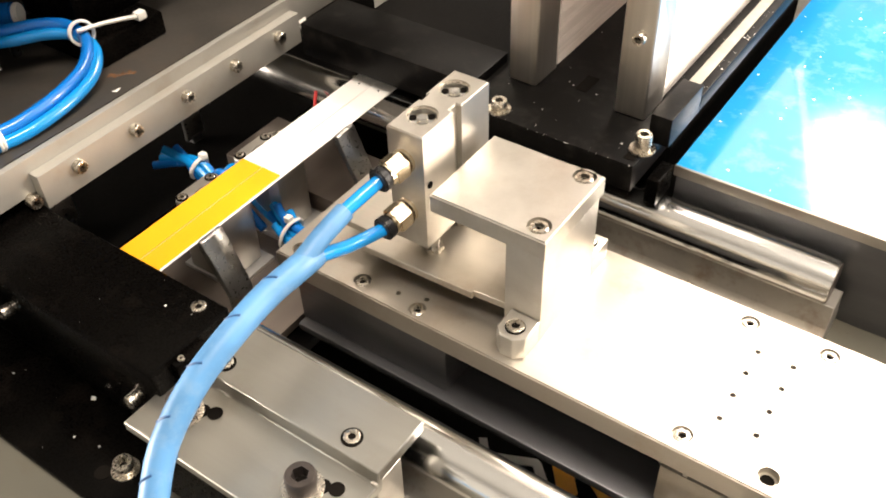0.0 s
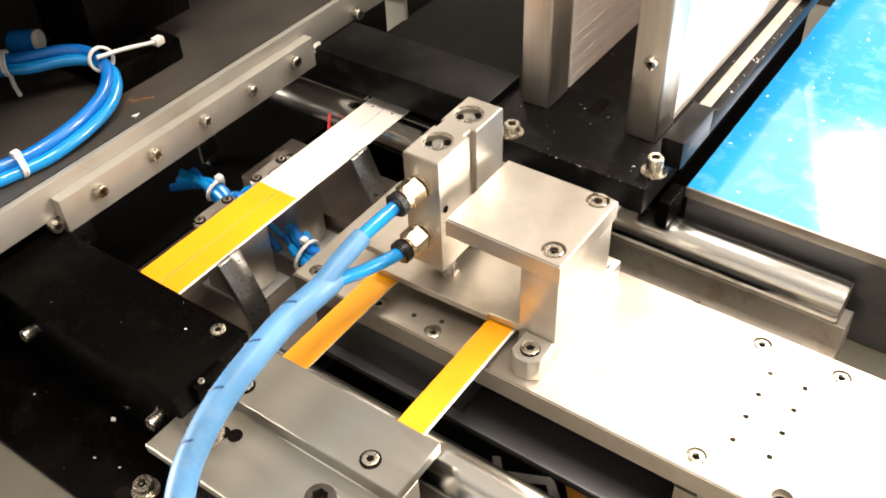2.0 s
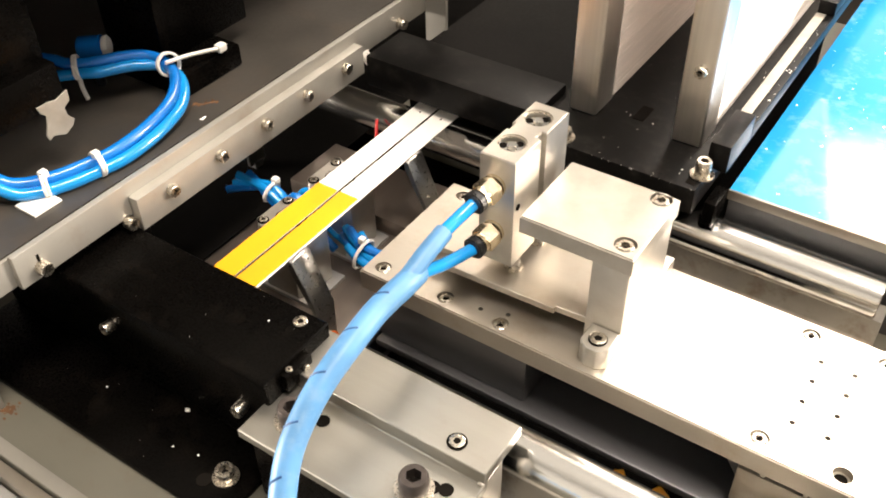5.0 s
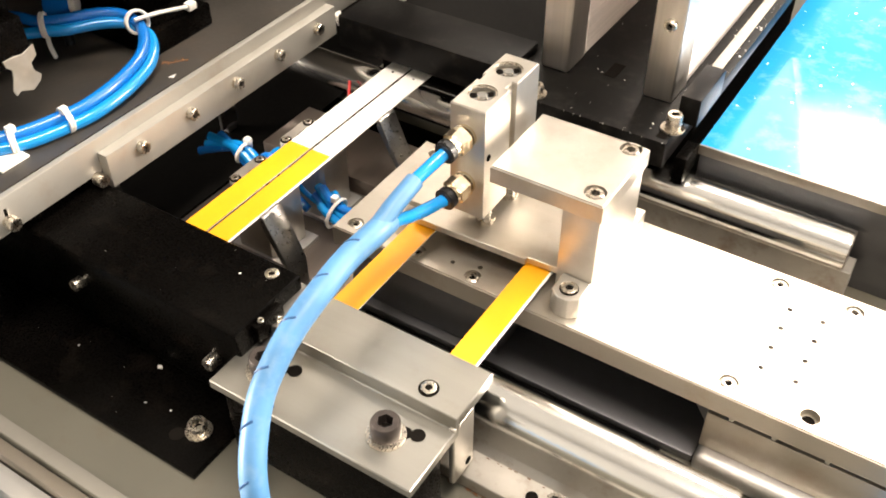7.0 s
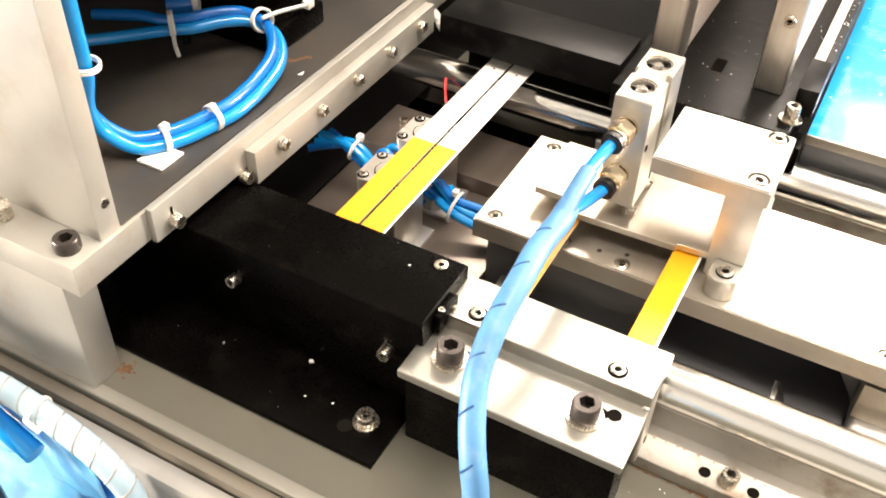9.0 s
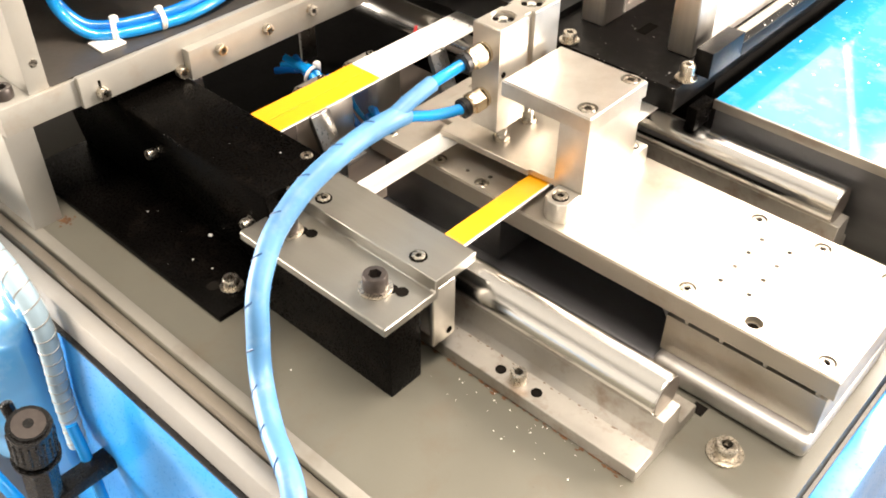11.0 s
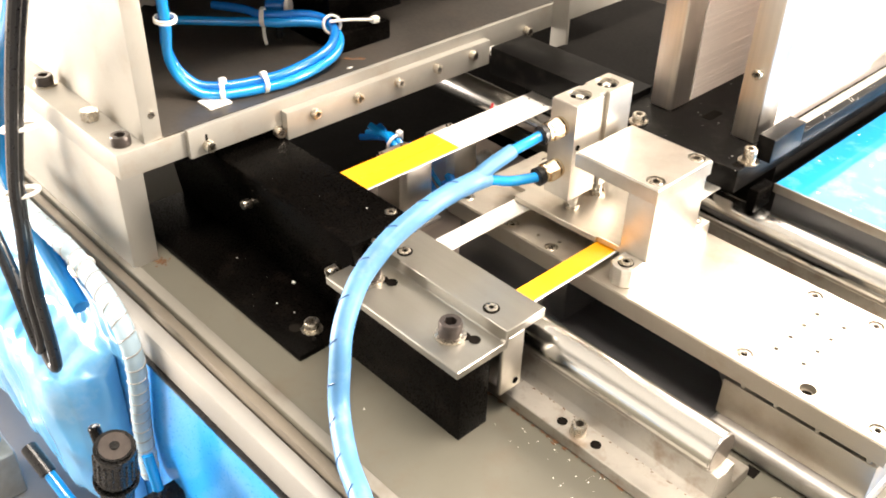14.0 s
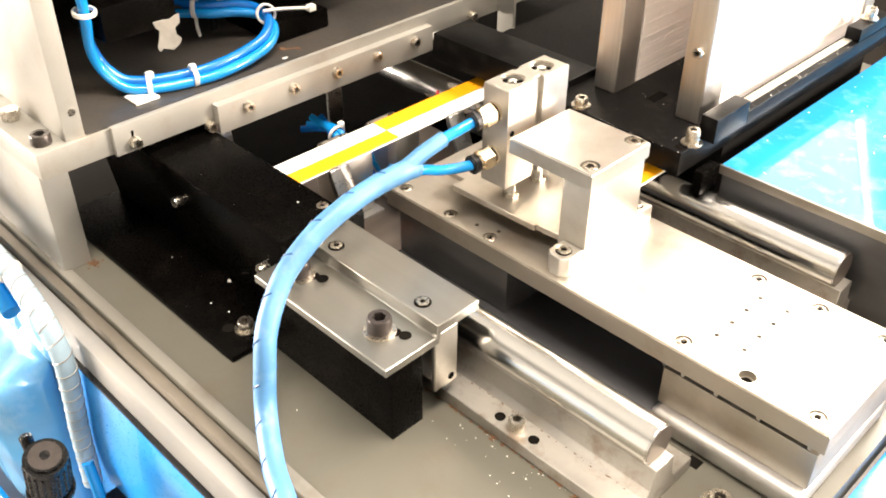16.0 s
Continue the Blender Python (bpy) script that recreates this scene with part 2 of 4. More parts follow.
def cap_head(r, h):
    """A socket head standing on z = 0: a short cylinder with a six-sided well."""
    bm = bmesh.new()
    seg = 24
    prof = [(r * 0.98, 0), (r, h * 0.1), (r, h * 0.86), (r * 0.9, h)]
    rings = [[bm.verts.new((pr * math.cos(2 * math.pi * k / seg), pr * math.sin(2 * math.pi * k / seg), z)) for k in range(seg)] for pr, z in prof]
    hexr = r * 0.56
    def hx(k):
        a = 2 * math.pi * k / seg
        s = math.pi / 3
        d = hexr * math.cos(s / 2) / math.cos((a % s) - s / 2)
        return d * math.cos(a), d * math.sin(a)
    rings.append([bm.verts.new((*hx(k), h)) for k in range(seg)])
    rings.append([bm.verts.new((*hx(k), h * 0.3)) for k in range(seg)])
    for a, b in zip(rings[:-1], rings[1:]):
        for k in range(seg):
            bm.faces.new((a[k], a[(k + 1) % seg], b[(k + 1) % seg], b[k]))
    bm.faces.new(rings[-1])
    return bm


def screw(parent, p, d=(0, 0, 1), r=0.0042, h=0.004, material=None, sunk=0.0, ring=0.0, washer=0.0, spin=None, name="screw"):
    """A socket screw as a part of its thing; sunk: a near-black disc of that radius paints the sunk head's shade."""
    m = axis_pose(p, d)
    spin = random.uniform(0, 1.05) if spin is None else spin
    if sunk:
        bm = rod((0, 0, 0.00005), (0, 0, 0.0004), sunk, 24)
        bmesh.ops.transform(bm, matrix=m, verts=bm.verts)
        part("counterbore", bm, SOCKET, parent)
    base = 0.0004 if sunk else 0.0
    if washer:
        bm = rod((0, 0, 0), (0, 0, 0.0014), washer, 28, bev=0.0003)
        bmesh.ops.transform(bm, matrix=m, verts=bm.verts)
        part("washer", bm, STEEL, parent)
        base = 0.0014
    bm = cap_head(r, h)
    bmesh.ops.transform(bm, matrix=m @ Matrix.Translation((0, 0, base)) @ Matrix.Rotation(spin, 4, "Z"), verts=bm.verts)
    head = part(name, bm, material or STEEL, parent)
    bm = rod((0, 0, h * 0.3 + 0.0001), (0, 0, h * 0.36), r * 0.5, 6)
    bmesh.ops.transform(bm, matrix=m @ Matrix.Translation((0, 0, base)) @ Matrix.Rotation(spin, 4, "Z"), verts=bm.verts)
    part("socket", bm, SOCKET, head)
    return head


# Draws a hole as a thin near-black disc, its inner shade put into the colour.
def hole(parent, x, y, z, r, name="hole"):
    return part(name, rod((x, y, z), (x, y, z + 0.0003), r, 20), SOCKET, parent)


# ---- the room ----
structure("floor", bx(-3, 3, -3, 3, -0.95, -0.9, 0), FLOORM, "grey worn workshop floor under the machine")
structure("wall_north", bx(-3.1, 3.1, 3, 3.1, -0.95, 2.6, 0), WALL, "plain pale workshop wall")
structure("wall_south", bx(-3.1, 3.1, -3.1, -3, -0.95, 2.6, 0), WALL, "plain pale workshop wall")
# The low gap in this wall is added to go with the west fill lamp.
structure("wall_west", join(bx(-3.1, -3, -3, 3, -0.95, -0.3, 0), bx(-3.1, -3, -3, 3, 1.0, 2.6, 0), bx(-3.1, -3, -3, -2.6, -0.3, 1.0, 0), bx(-3.1, -3, -0.9, 3, -0.3, 1.0, 0)), WALL, "plain pale workshop wall with a low opening added behind the west fill lamp")
structure("wall_east", join(bx(3, 3.1, -3, 3, -0.95, 0.35, 0), bx(3, 3.1, -3, 3, 2.35, 2.6, 0), bx(3, 3.1, -3, -0.1, 0.35, 2.35, 0), bx(3, 3.1, 2.5, 3, 0.35, 2.35, 0)), WALL, "plain pale workshop wall with a wide opening for daylight")
structure("ceiling", bx(-3.1, 3.1, -3.1, 3.1, 2.6, 2.7, 0), WALL, "plain white workshop ceiling")

# ---- machine table ----
Z_STRIP = 0.0605
table = bmesh.new()
xs, ys = (-0.62, -0.30, 0.062, 0.172), (-0.196, -0.064, 0.16, 0.5)
grid = [[table.verts.new((x, y, -0.018)) for y in ys] for x in xs]
cells = [table.faces.new((grid[i][j], grid[i + 1][j], grid[i + 1][j + 1], grid[i][j + 1])) for i in range(3) for j in range(3) if (i, j) != (1, 1)]
risen = bmesh.ops.extrude_face_region(table, geom=cells)["geom"]
bmesh.ops.translate(table, vec=(0, 0, 0.018), verts=[v for v in risen if isinstance(v, bmesh.types.BMVert)])
bmesh.ops.recalc_face_normals(table, faces=table.faces)
structure("table_top", table, TABLE, "grey-green painted machine table with oil stains and chips")
# Pit floor and walls: the inner shade is put into their colour.
structure("pit_floor", bx(-0.32, 0.08, -0.08, 0.2, -0.12, -0.112, 0), VOID, "floor inside the machine below the slide, near-black for its shade")
structure("pit_wall", join(bx(-0.32, 0.08, -0.072, -0.066, -0.112, -0.019, 0), bx(-0.32, 0.08, 0.162, 0.168, -0.112, -0.019, 0), bx(0.064, 0.07, -0.066, 0.162, -0.112, -0.019, 0), bx(-0.31, -0.302, -0.066, 0.162, -0.112, -0.019, 0)), VOID, "inner walls of the machine bed, near-black for their shade")
structure("table_trim", bx(-0.62, 0.172, -0.2035, -0.1965, -0.022, -0.003, 0.0012), EDGE, "dull steel edging along the machine table")
structure("table_border", bx(-0.62, 0.172, -0.1958, -0.1885, 0.0001, 0.0011, 0.0004), BORDER, "thin strip along the table border, paler than the table")
structure("table_profile", bx(-0.62, 0.172, -0.2155, -0.204, -0.034, -0.009, 0.003), TRIM, "pale grey aluminium edge profile of the table")
structure("table_seal", bx(-0.62, 0.174, -0.2176, -0.2045, -0.0372, -0.0343, 0.0005), BLACKPL, "black rubber seal below the table edge")
structure("cabinet_side", bx(-0.62, 0.174, -0.2172, -0.19, -0.9, -0.0375, 0.002), BLUEPAINT, "blue cabinet panel below the machine table")
structure("cabinet_end", bx(0.1745, 0.19, -0.212, 0.5, -0.9, -0.012, 0.002), BLUEPAINT, "blue cabinet end panel with glossy paint")


def bored_block(plan, z0, z1, bores, bev=0.0005):
    """A prism whose top has open round wells: bores are (x, y, radius, depth)."""
    bm = bmesh.new()

    def loop(points, z):
        vs = [bm.verts.new((*p, z)) for p in points]
        return vs, [bm.edges.new((vs[i], vs[(i + 1) % len(vs)])) for i in range(len(vs))]

    def wall(a, b):
        for i in range(len(a)):
            bm.faces.new((a[i], a[(i + 1) % len(a)], b[(i + 1) % len(a)], b[i]))
    low, _ = loop(plan, z0)
    high, rim = loop(plan, z1)
    outer = list(rim)
    bm.faces.new(low)
    wall(low, high)
    for x, y, r, deep in bores:
        ring = [(x + r * math.cos(k * math.pi / 20), y + r * math.sin(k * math.pi / 20)) for k in range(40)]
        up, edges = loop(ring, z1)
        down, _ = loop(ring, z1 - deep)
        wall(up, down)
        bm.faces.new(down)
        rim += edges
    bmesh.ops.triangle_fill(bm, use_beauty=True, edges=rim)
    bmesh.ops.recalc_face_normals(bm, faces=bm.faces)
    if bev:
        bmesh.ops.bevel(bm, geom=outer, offset=bev, segments=2, affect="EDGES")
    return bm


# ---- slide plate with its clamp bracket ----
def slide_plate():
    t = thing("slide_plate", "pale milled aluminium slide plate with sunk screws and drilled holes", "plate")
    z = 0.0528
    heads = ((0.0821, 0.0569), (0.0821, -0.0181), (0.1188, 0.0569), (0.1562, -0.0187), (0.155, 0.0569), (-0.0516, -0.0205), (-0.0855, -0.0195), (-0.1265, -0.0185), (-0.1240, 0.0575))
    drilled = [(x, 0.0417 - i * 0.01455) for i in range(4) for x in (0.0915, 0.1075)] + [(-0.0655, -0.017), (-0.0515, -0.013)]
    wells = [(x, y, 0.0044, 0.0021) for x, y in heads] + [(x, y, 0.0013, 0.009) for x, y in drilled] + [(0.1188, -0.0181, 0.0044, 0.004)]
    part("body", bored_block([(-0.136, -0.027), (0.1665, -0.027), (0.1665, 0.066), (-0.136, 0.066)], 0.0405, z, wells, 0.0007), ALU_X, t)
    for x, y in heads:
        screw(t, (x, y, z - 0.0021), r=0.0037, h=0.0018)
    hole(t, 0.1187, -0.0179, z - 0.0039, 0.003)
    # Black filler whose colour stands in for shade in the gap below the plate.
    part("spacer", bx(-0.13, 0.16, -0.0225, 0.06, 0.0377, 0.0404, 0), BLACK, t)
    for x in (0.088, 0.1075, 0.131, 0.158):
        part("shim", bx(x, x + 0.0022, -0.0262, -0.0226, 0.0376, 0.0404, 0.0002), ALU_STAIN, t)
    return t


def carriage_beam():
    t = thing("carriage_beam", "long dark steel beam under the slide plate", "beam")
    part("web", bx(-0.128, -0.034, -0.0235, 0.05, 0.006, 0.0375, 0.001), DARKSTEEL, t)
    part("rear_web", bx(-0.0338, 0.0775, 0.012, 0.05, 0.006, 0.0372, 0.001), DARKSTEEL, t)
    part("gusset", prism([(0.0585, 0.0385), (0.0775, 0.0385), (0.0775, 0.0085)], "y", -0.0105, -0.0075, 0.0003), DARKSTEEL, t)
    for x in (-0.018, -0.002):
        screw(t, (x, 0.012, 0.033), d=(0, -1, 0), r=0.0026, h=0.003)
    part("flange", bx(-0.128, 0.0775, -0.029, 0.05, 0.0, 0.0055, 0.002), DARKSTEEL, t)
    return t


def carriage_block():
    t = thing("carriage_block", "pale aluminium carriage block under the slide plate end", "block")
    part("body", bx(0.078, 0.164, -0.0265, 0.066, 0.0135, 0.0375, 0.0008), ALU_X, t)
    part("foot", bx(0.078, 0.165, -0.034, 0.066, 0.0003, 0.0133, 0.005, 4), ALU_DULL, t)
    return t


def clamp_bracket():
    t = thing("clamp_bracket", "machined aluminium bracket bolted on the slide plate", "bracket")
    z = 0.0528
    part("pillar", bx(-0.0125, 0.0065, -0.006, 0.0435, z, 0.1055, 0.0006), ALU, t)
    foot = [(-0.0085, -0.019), (-0.004, -0.0225), (0.002, -0.0225), (0.0065, -0.019), (0.0065, -0.0062), (-0.0085, -0.0062)]
    part("foot", prism(foot, "z", z, 0.0655), ALU, t)
    part("foot", bx(-0.0085, 0.0065, 0.0437, 0.060, z, 0.0655, 0.001), ALU, t)
    screw(t, (-0.001, -0.0150, 0.0655), r=0.0042, h=0.0012, sunk=0.0047)
    screw(t, (-0.001, 0.0525, 0.0655), r=0.0042, h=0.0012, sunk=0.0047)
    wells = [(0.0, 0.0, 0.0054, 0.0036), (0.0, 0.0395, 0.0054, 0.0036)]
    top = part("top_plate", bored_block([(-0.0505, -0.0083), (0.0079, -0.0083), (0.0079, 0.0444), (-0.0505, 0.0444)], 0.1055, 0.115, wells, 0.0008), ALU, t)
    for x, y, r, deep in wells:
        screw(top, (x, y, 0.115 - deep), r=0.0042, h=0.0034)
    return t


def bore_ring(x, y, z, r1, r0, h):
    bm = bmesh.new()
    rings = [[bm.verts.new((x + r * math.cos(k * math.pi / 20), y + r * math.sin(k * math.pi / 20), q)) for k in range(40)] for r, q in ((r1, z), (r1, z + h), (r0, z + h), (r0, z))]
    for a, b in zip(rings, rings[1:] + rings[:1]):
        for k in range(40):
            bm.faces.new((a[k], a[(k + 1) % 40], b[(k + 1) % 40], b[k]))
    return bm


def clamp_cylinder():
    t = thing("clamp_cylinder", "twin-bore aluminium pneumatic cylinder with two tube fittings", "cylinder")
    z0, z1 = 0.076, 0.1395
    xs, xg, ys = -0.0565, -0.0592, (-0.0035, 0.0205, 0.0262, 0.0488)
    plan = [(-0.0757, ys[0]), (xs, ys[0]), (xs, ys[1]), (xg, ys[1]), (xg, ys[2]), (xs, ys[2]), (xs, ys[3]), (-0.0757, ys[3]), (-0.0757, ys[2]), (-0.0742, ys[2]), (-0.0742, ys[1]), (-0.0757, ys[1])]
    bores = (0.0108, 0.0358)
    part("body", bored_block(plan, z0, z1, [(-0.0668, y, 0.0074, 0.0036) for y in bores]), ALU, t)
    for y in bores:
        cap = part("end_cap", rod((-0.0668, y, z1 - 0.0036), (-0.0668, y, z1 - 0.0028), 0.0072, 40, bev=0.0003), CHROME, t, "bright turned end cap in its bore")
        for a in (68, 186):
            dx, dy = 0.0047 * math.cos(math.radians(a)), 0.0047 * math.sin(math.radians(a))
            part("port", rod((-0.0668 + dx, y + dy, z1 - 0.0028), (-0.0668 + dx, y + dy, z1 - 0.0025), 0.0019, 18), SOCKET, cap)
        part("cap_boss", rod((-0.0668, y, z1 - 0.0028), (-0.0668, y, z1 - 0.0008), 0.0026, 24, bev=0.0005), CHROME, cap)
        part("retaining_ring", bore_ring(-0.0668, y, z1 - 0.0012, 0.0074, 0.0064, 0.0006), STEEL, cap)
        part("piston_rod", rod((-0.0605, y - 0.004, 0.066), (-0.0605, y - 0.004, z0), 0.0031, 20), CHROME, t)
        part("rod_nut", rod((-0.0605, y - 0.004, 0.0655), (-0.0605, y - 0.004, 0.0685), 0.005, 6), STEEL, t)
    part("port_screw", rod((-0.0567, 0.0003, 0.112), (-0.0561, 0.0003, 0.112), 0.0018, 14), SOCKET, t)
    for z, a in ((0.1235, 0.1225), (0.0955, 0.0945)):
        f = part("fitting", join(rod((-0.0672, -0.0035, z), (-0.0672, -0.0055, z), 0.0062, 24), rod((-0.0672, -0.0055, z), (-0.0682, -0.0135, a), 0.0068, 6, bev=0.0005), rod((-0.0682, -0.0135, a), (-0.0684, -0.0160, a), 0.0055, 24)), NICKEL, t, "nickel-plated hex push-in fitting")
        part("release_ring", rod((-0.0684, -0.0160, a), (-0.0689, -0.0205, a - 0.0004), 0.0058, 24, bev=0.0008), BLACKPL, f, "black plastic release ring")
    return t


def clamp_plate():
    t = thing("clamp_plate", "thin bright aluminium pressing plate hung from the cylinder rods", "plate")
    out = [(-0.112, 0.0), (-0.093, 0.0), (-0.093, -0.0105), (-0.0285, -0.0085), (-0.0285, -0.0065), (-0.0105, -0.0055), (-0.0105, 0.05), (-0.112, 0.05)]
    part("body", prism(out, "z", 0.0622, 0.0662, 0.0003), ALU_X, t)
    return t


slide_plate()
carriage_beam()
carriage_block()
clamp_bracket()
clamp_cylinder()
clamp_plate()



# ---- guide shafts ----
def guide_shaft(y, z, x0, x1, r, label):
    t = thing("guide_shaft", label, "shaft", "guide shafts")
    part("shaft", rod((x0, y, z), (x1, y, z), r, 48, bev=0.0008), CHROME, t)
    part("end_face", rod((x1, y, z), (x1 + 0.0003, y, z), r - 0.0009, 40), BROWN, t, "sawn brownish end of the shaft")
    rail = [(y - 0.0275, 0.0003), (y + 0.0275, 0.0003), (y + 0.0275, 0.0085), (y + 0.0122, 0.0085), (y + 0.0092, 0.0130), (y + 0.0075, z - r * 0.8), (y - 0.0075, z - r * 0.8), (y - 0.0092, 0.0130), (y - 0.0122, 0.0085), (y - 0.0275, 0.0085)]
    support = part("shaft_support", prism(rail, "x", max(x0, -0.115), x1 + 0.005, 0.0004), ALU_STAIN, t)
    for x in (0.024, 0.0475):
        hole(support, x, y - 0.0205, 0.0086, 0.003)
    screw(support, (0.0355, y - 0.0205, 0.0085), r=0.0045, h=0.007)
    return t


guide_shaft(-0.0712, 0.0352, -0.115, 0.1065, 0.0114, "polished steel guide shaft on an aluminium support rail")
guide_shaft(0.1215, 0.0368, -0.30, 0.104, 0.0119, "long polished steel guide shaft running under the magazine")

# ---- front clamp over the strip ends ----
t = thing("front_stop", "stepped aluminium stop plate on a black block", "stop plate")
outline = [(-0.1445, 0.0505), (-0.1072, 0.0505), (-0.1060, 0.0568), (-0.078, 0.0568), (-0.078, 0.0628), (-0.1085, 0.0628), (-0.1092, 0.0555), (-0.1445, 0.0555)]
part("stop_plate", prism(outline, "x", -0.1155, -0.0062, 0.0005), ALU_GREY, t)
part("block", bx(-0.1145, -0.0095, -0.1385, -0.1165, 0.0, 0.0505, 0.0006), BLACK, t, "black anodised support block")
for x in (-0.0305, -0.0975):
    screw(t, (x, -0.1265, 0.0555), r=0.0066, h=0.0085, material=BLACKBOLT, washer=0.0088)
    part("slot", join(rod((x + 0.006, -0.1215, 0.05555), (x + 0.006, -0.1215, 0.0557), 0.0034, 20), rod((x + 0.0115, -0.1195, 0.05555), (x + 0.0115, -0.1195, 0.0558), 0.0034, 20)), SOCKET, t)
for x in (-0.0257, -0.0965):
    screw(t, (x, -0.1005, 0.0628), r=0.0036, h=0.0008, sunk=0.0047)
angle = part("angle", bx(-0.0095, -0.0063, -0.1105, -0.0935, 0.0175, 0.0571, 0.0014, 3), ALU, t, "small bent aluminium angle")
part("angle_hole", rod((-0.0063, -0.0985, 0.0225), (-0.0060, -0.0985, 0.0225), 0.0021, 16), SOCKET, angle)

# ---- black cover and base plate ----
t = thing("side_cover", "black anodised cover block over the strip ends", "cover")
part("cover", prism([(-0.1190, 0.003), (-0.0805, 0.003), (-0.0805, 0.056), (-0.0805, 0.0714), (-0.1270, 0.0714), (-0.1285, 0.0702)], "x", -0.33, -0.112, 0.0008), BLACK, t)
part("base_plate", bx(-0.33, -0.1185, -0.1645, -0.1192, 0.0002, 0.0042, 0.0006), BLACK, t)
screw(t, (-0.1236, -0.0879, 0.0714), r=0.0035, h=0.0008, sunk=0.0043)
screw(t, (-0.134, -0.1438, 0.0042), r=0.0048, h=0.0055, washer=0.0068)
screw(t, (-0.2225, -0.1252, 0.047), d=(0, -1, 0.1), r=0.0034, h=0.006)
screw(t, (-0.1315, -0.1246, 0.0426), d=(0, -1, 0), r=0.0036, h=0.007)
part("end_tab", bx(-0.1119, -0.1080, -0.117, -0.099, 0.0585, 0.0685, 0.0006), BLACK, t)
screw(t, (-0.1100, -0.1125, 0.0685), r=0.0016, h=0.0012)
screw(t, (-0.1080, -0.1040, 0.0640), d=(1, 0, 0), r=0.0018, h=0.0014)
hole(t, -0.142, -0.151, 0.0042, 0.004)

# ---- press frame ----
t = thing("press_frame", "pale worn metal frame of the printing head", "machine frame")
part("leg", bx(-0.56, -0.268, -0.1926, -0.174, 0.0, 0.0785, 0.0008), FRAME, t)
beam = part("cross_beam", bx(-0.56, -0.2505, -0.1965, 0.45, 0.079, 0.0965, 0.0008), FRAME, t)
part("front_lip", bx(-0.2505, -0.2465, -0.150, 0.45, 0.0785, 0.0985, 0.0006), FRAME, t)
up = part("upright", bx(-0.56, -0.2525, -0.1765, -0.164, 0.0966, 0.42, 0.0008), FRAME, t)
part("end_hole", rod((-0.2525, -0.1690, 0.1142), (-0.2522, -0.1690, 0.1142), 0.0024, 20), STEEL, up)
bar = part("clamp_bar", bx(-0.2464, -0.2396, -0.080, 0.1155, 0.0705, 0.0908, 0.0006), FRAME, t, "narrow aluminium bar with five screws")
for y in (0.0956, 0.0572, 0.0188, -0.0194, -0.0573):
    screw(bar, (-0.2396, y, 0.0838), d=(1, 0, 0), r=0.0037, h=0.0042)
for y, z in ((-0.084, 0.0765), (-0.1375, 0.0848), (0.165, 0.0835)):
    screw(t, (-0.2465, y, z), d=(1, 0, 0), r=0.0038, h=0.0055)
part("screw_slot", bx(-0.2466, -0.2462, -0.1383, -0.1367, 0.0885, 0.0925, 0), SOCKET, t)
screw(t, (-0.2625, -0.1868, 0.0966), r=0.0062, h=0.0065, material=BLACKBOLT)
part("hex_bolt", rod((-0.3049, -0.186, 0.0966), (-0.3049, -0.186, 0.1036), 0.006, 6, bev=0.0006), STEEL, t)
screw(t, (-0.372, -0.186, 0.0966), r=0.0062, h=0.0065, material=BLACKBOLT, washer=0.0078)
part("deck", bx(-0.56, -0.2525, -0.163, 0.45, 0.0966, 0.0976, 0), DECK, t, "grey oil-stained deck plate")
part("far_tab", bx(-0.2462, -0.2286, 0.197, 0.2, 0.054, 0.16, 0.0005), FRAME, t)
# Unseen cover and skirt, added to keep ceiling light off the deck.
part("top_cover", bx(-0.56, -0.262, -0.1635, 0.45, 0.30, 0.34, 0.001), FRAME, t)
part("front_skirt", bx(-0.2665, -0.2625, -0.1635, 0.45, 0.232, 0.2998, 0.0005), FRAME, t)
part("back_panel", bx(-0.56, -0.55, -0.163, 0.45, 0.098, 0.42, 0), VOID, t, "back of the press housing, near-black for the shade inside")

# ---- magazine bed ----
t = thing("magazine_bed", "black anodised bed plate carrying the strip magazine", "bed plate")
part("plate", bx(-0.1055, 0.0, 0.0945, 0.40, 0.068, 0.0845, 0.0007), SATIN, t)
part("left_block", bx(-0.2314, -0.106, 0.108, 0.147, 0.068, 0.0895, 0.0007), SATIN, t)
screw(t, (-0.0022, 0.1095, 0.0848), r=0.0044, h=0.0085, washer=0.0068)
part("slot", bx(-0.0075, -0.0022, 0.0985, 0.1105, 0.0845, 0.0847, 0), SOCKET, t)
screw(t, (-0.083, 0.101, 0.0845), r=0.0045, h=0.005, washer=0.0066)
part("slot", bx(-0.0585, -0.0515, 0.141, 0.157, 0.0845, 0.0848, 0), SOCKET, t)
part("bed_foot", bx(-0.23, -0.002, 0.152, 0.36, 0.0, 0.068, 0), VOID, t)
part("rear_block", bx(-0.0035, 0.0082, 0.312, 0.36, 0.0943, 0.104, 0.0008), SATIN, t)
screw(t, (0.002, 0.337, 0.104), r=0.0045, h=0.007, washer=0.0066)
part("side_block", bx(-0.0035, 0.0082, 0.118, 0.1568, 0.0846, 0.1015, 0.0006), SATIN, t)
part("side_rail", bx(-0.0035, 0.0082, 0.157, 0.60, 0.0846, 0.094, 0.0006), SATIN, t)
part("rail_strip", bx(-0.0034, 0.0030, 0.1572, 0.3118, 0.0941, 0.0949, 0.0002), PLATE, t, "bare grey steel strip")
t = thing("rear_panel", "dark brown-grey sheet metal cabinet standing behind the machine", "cabinet")
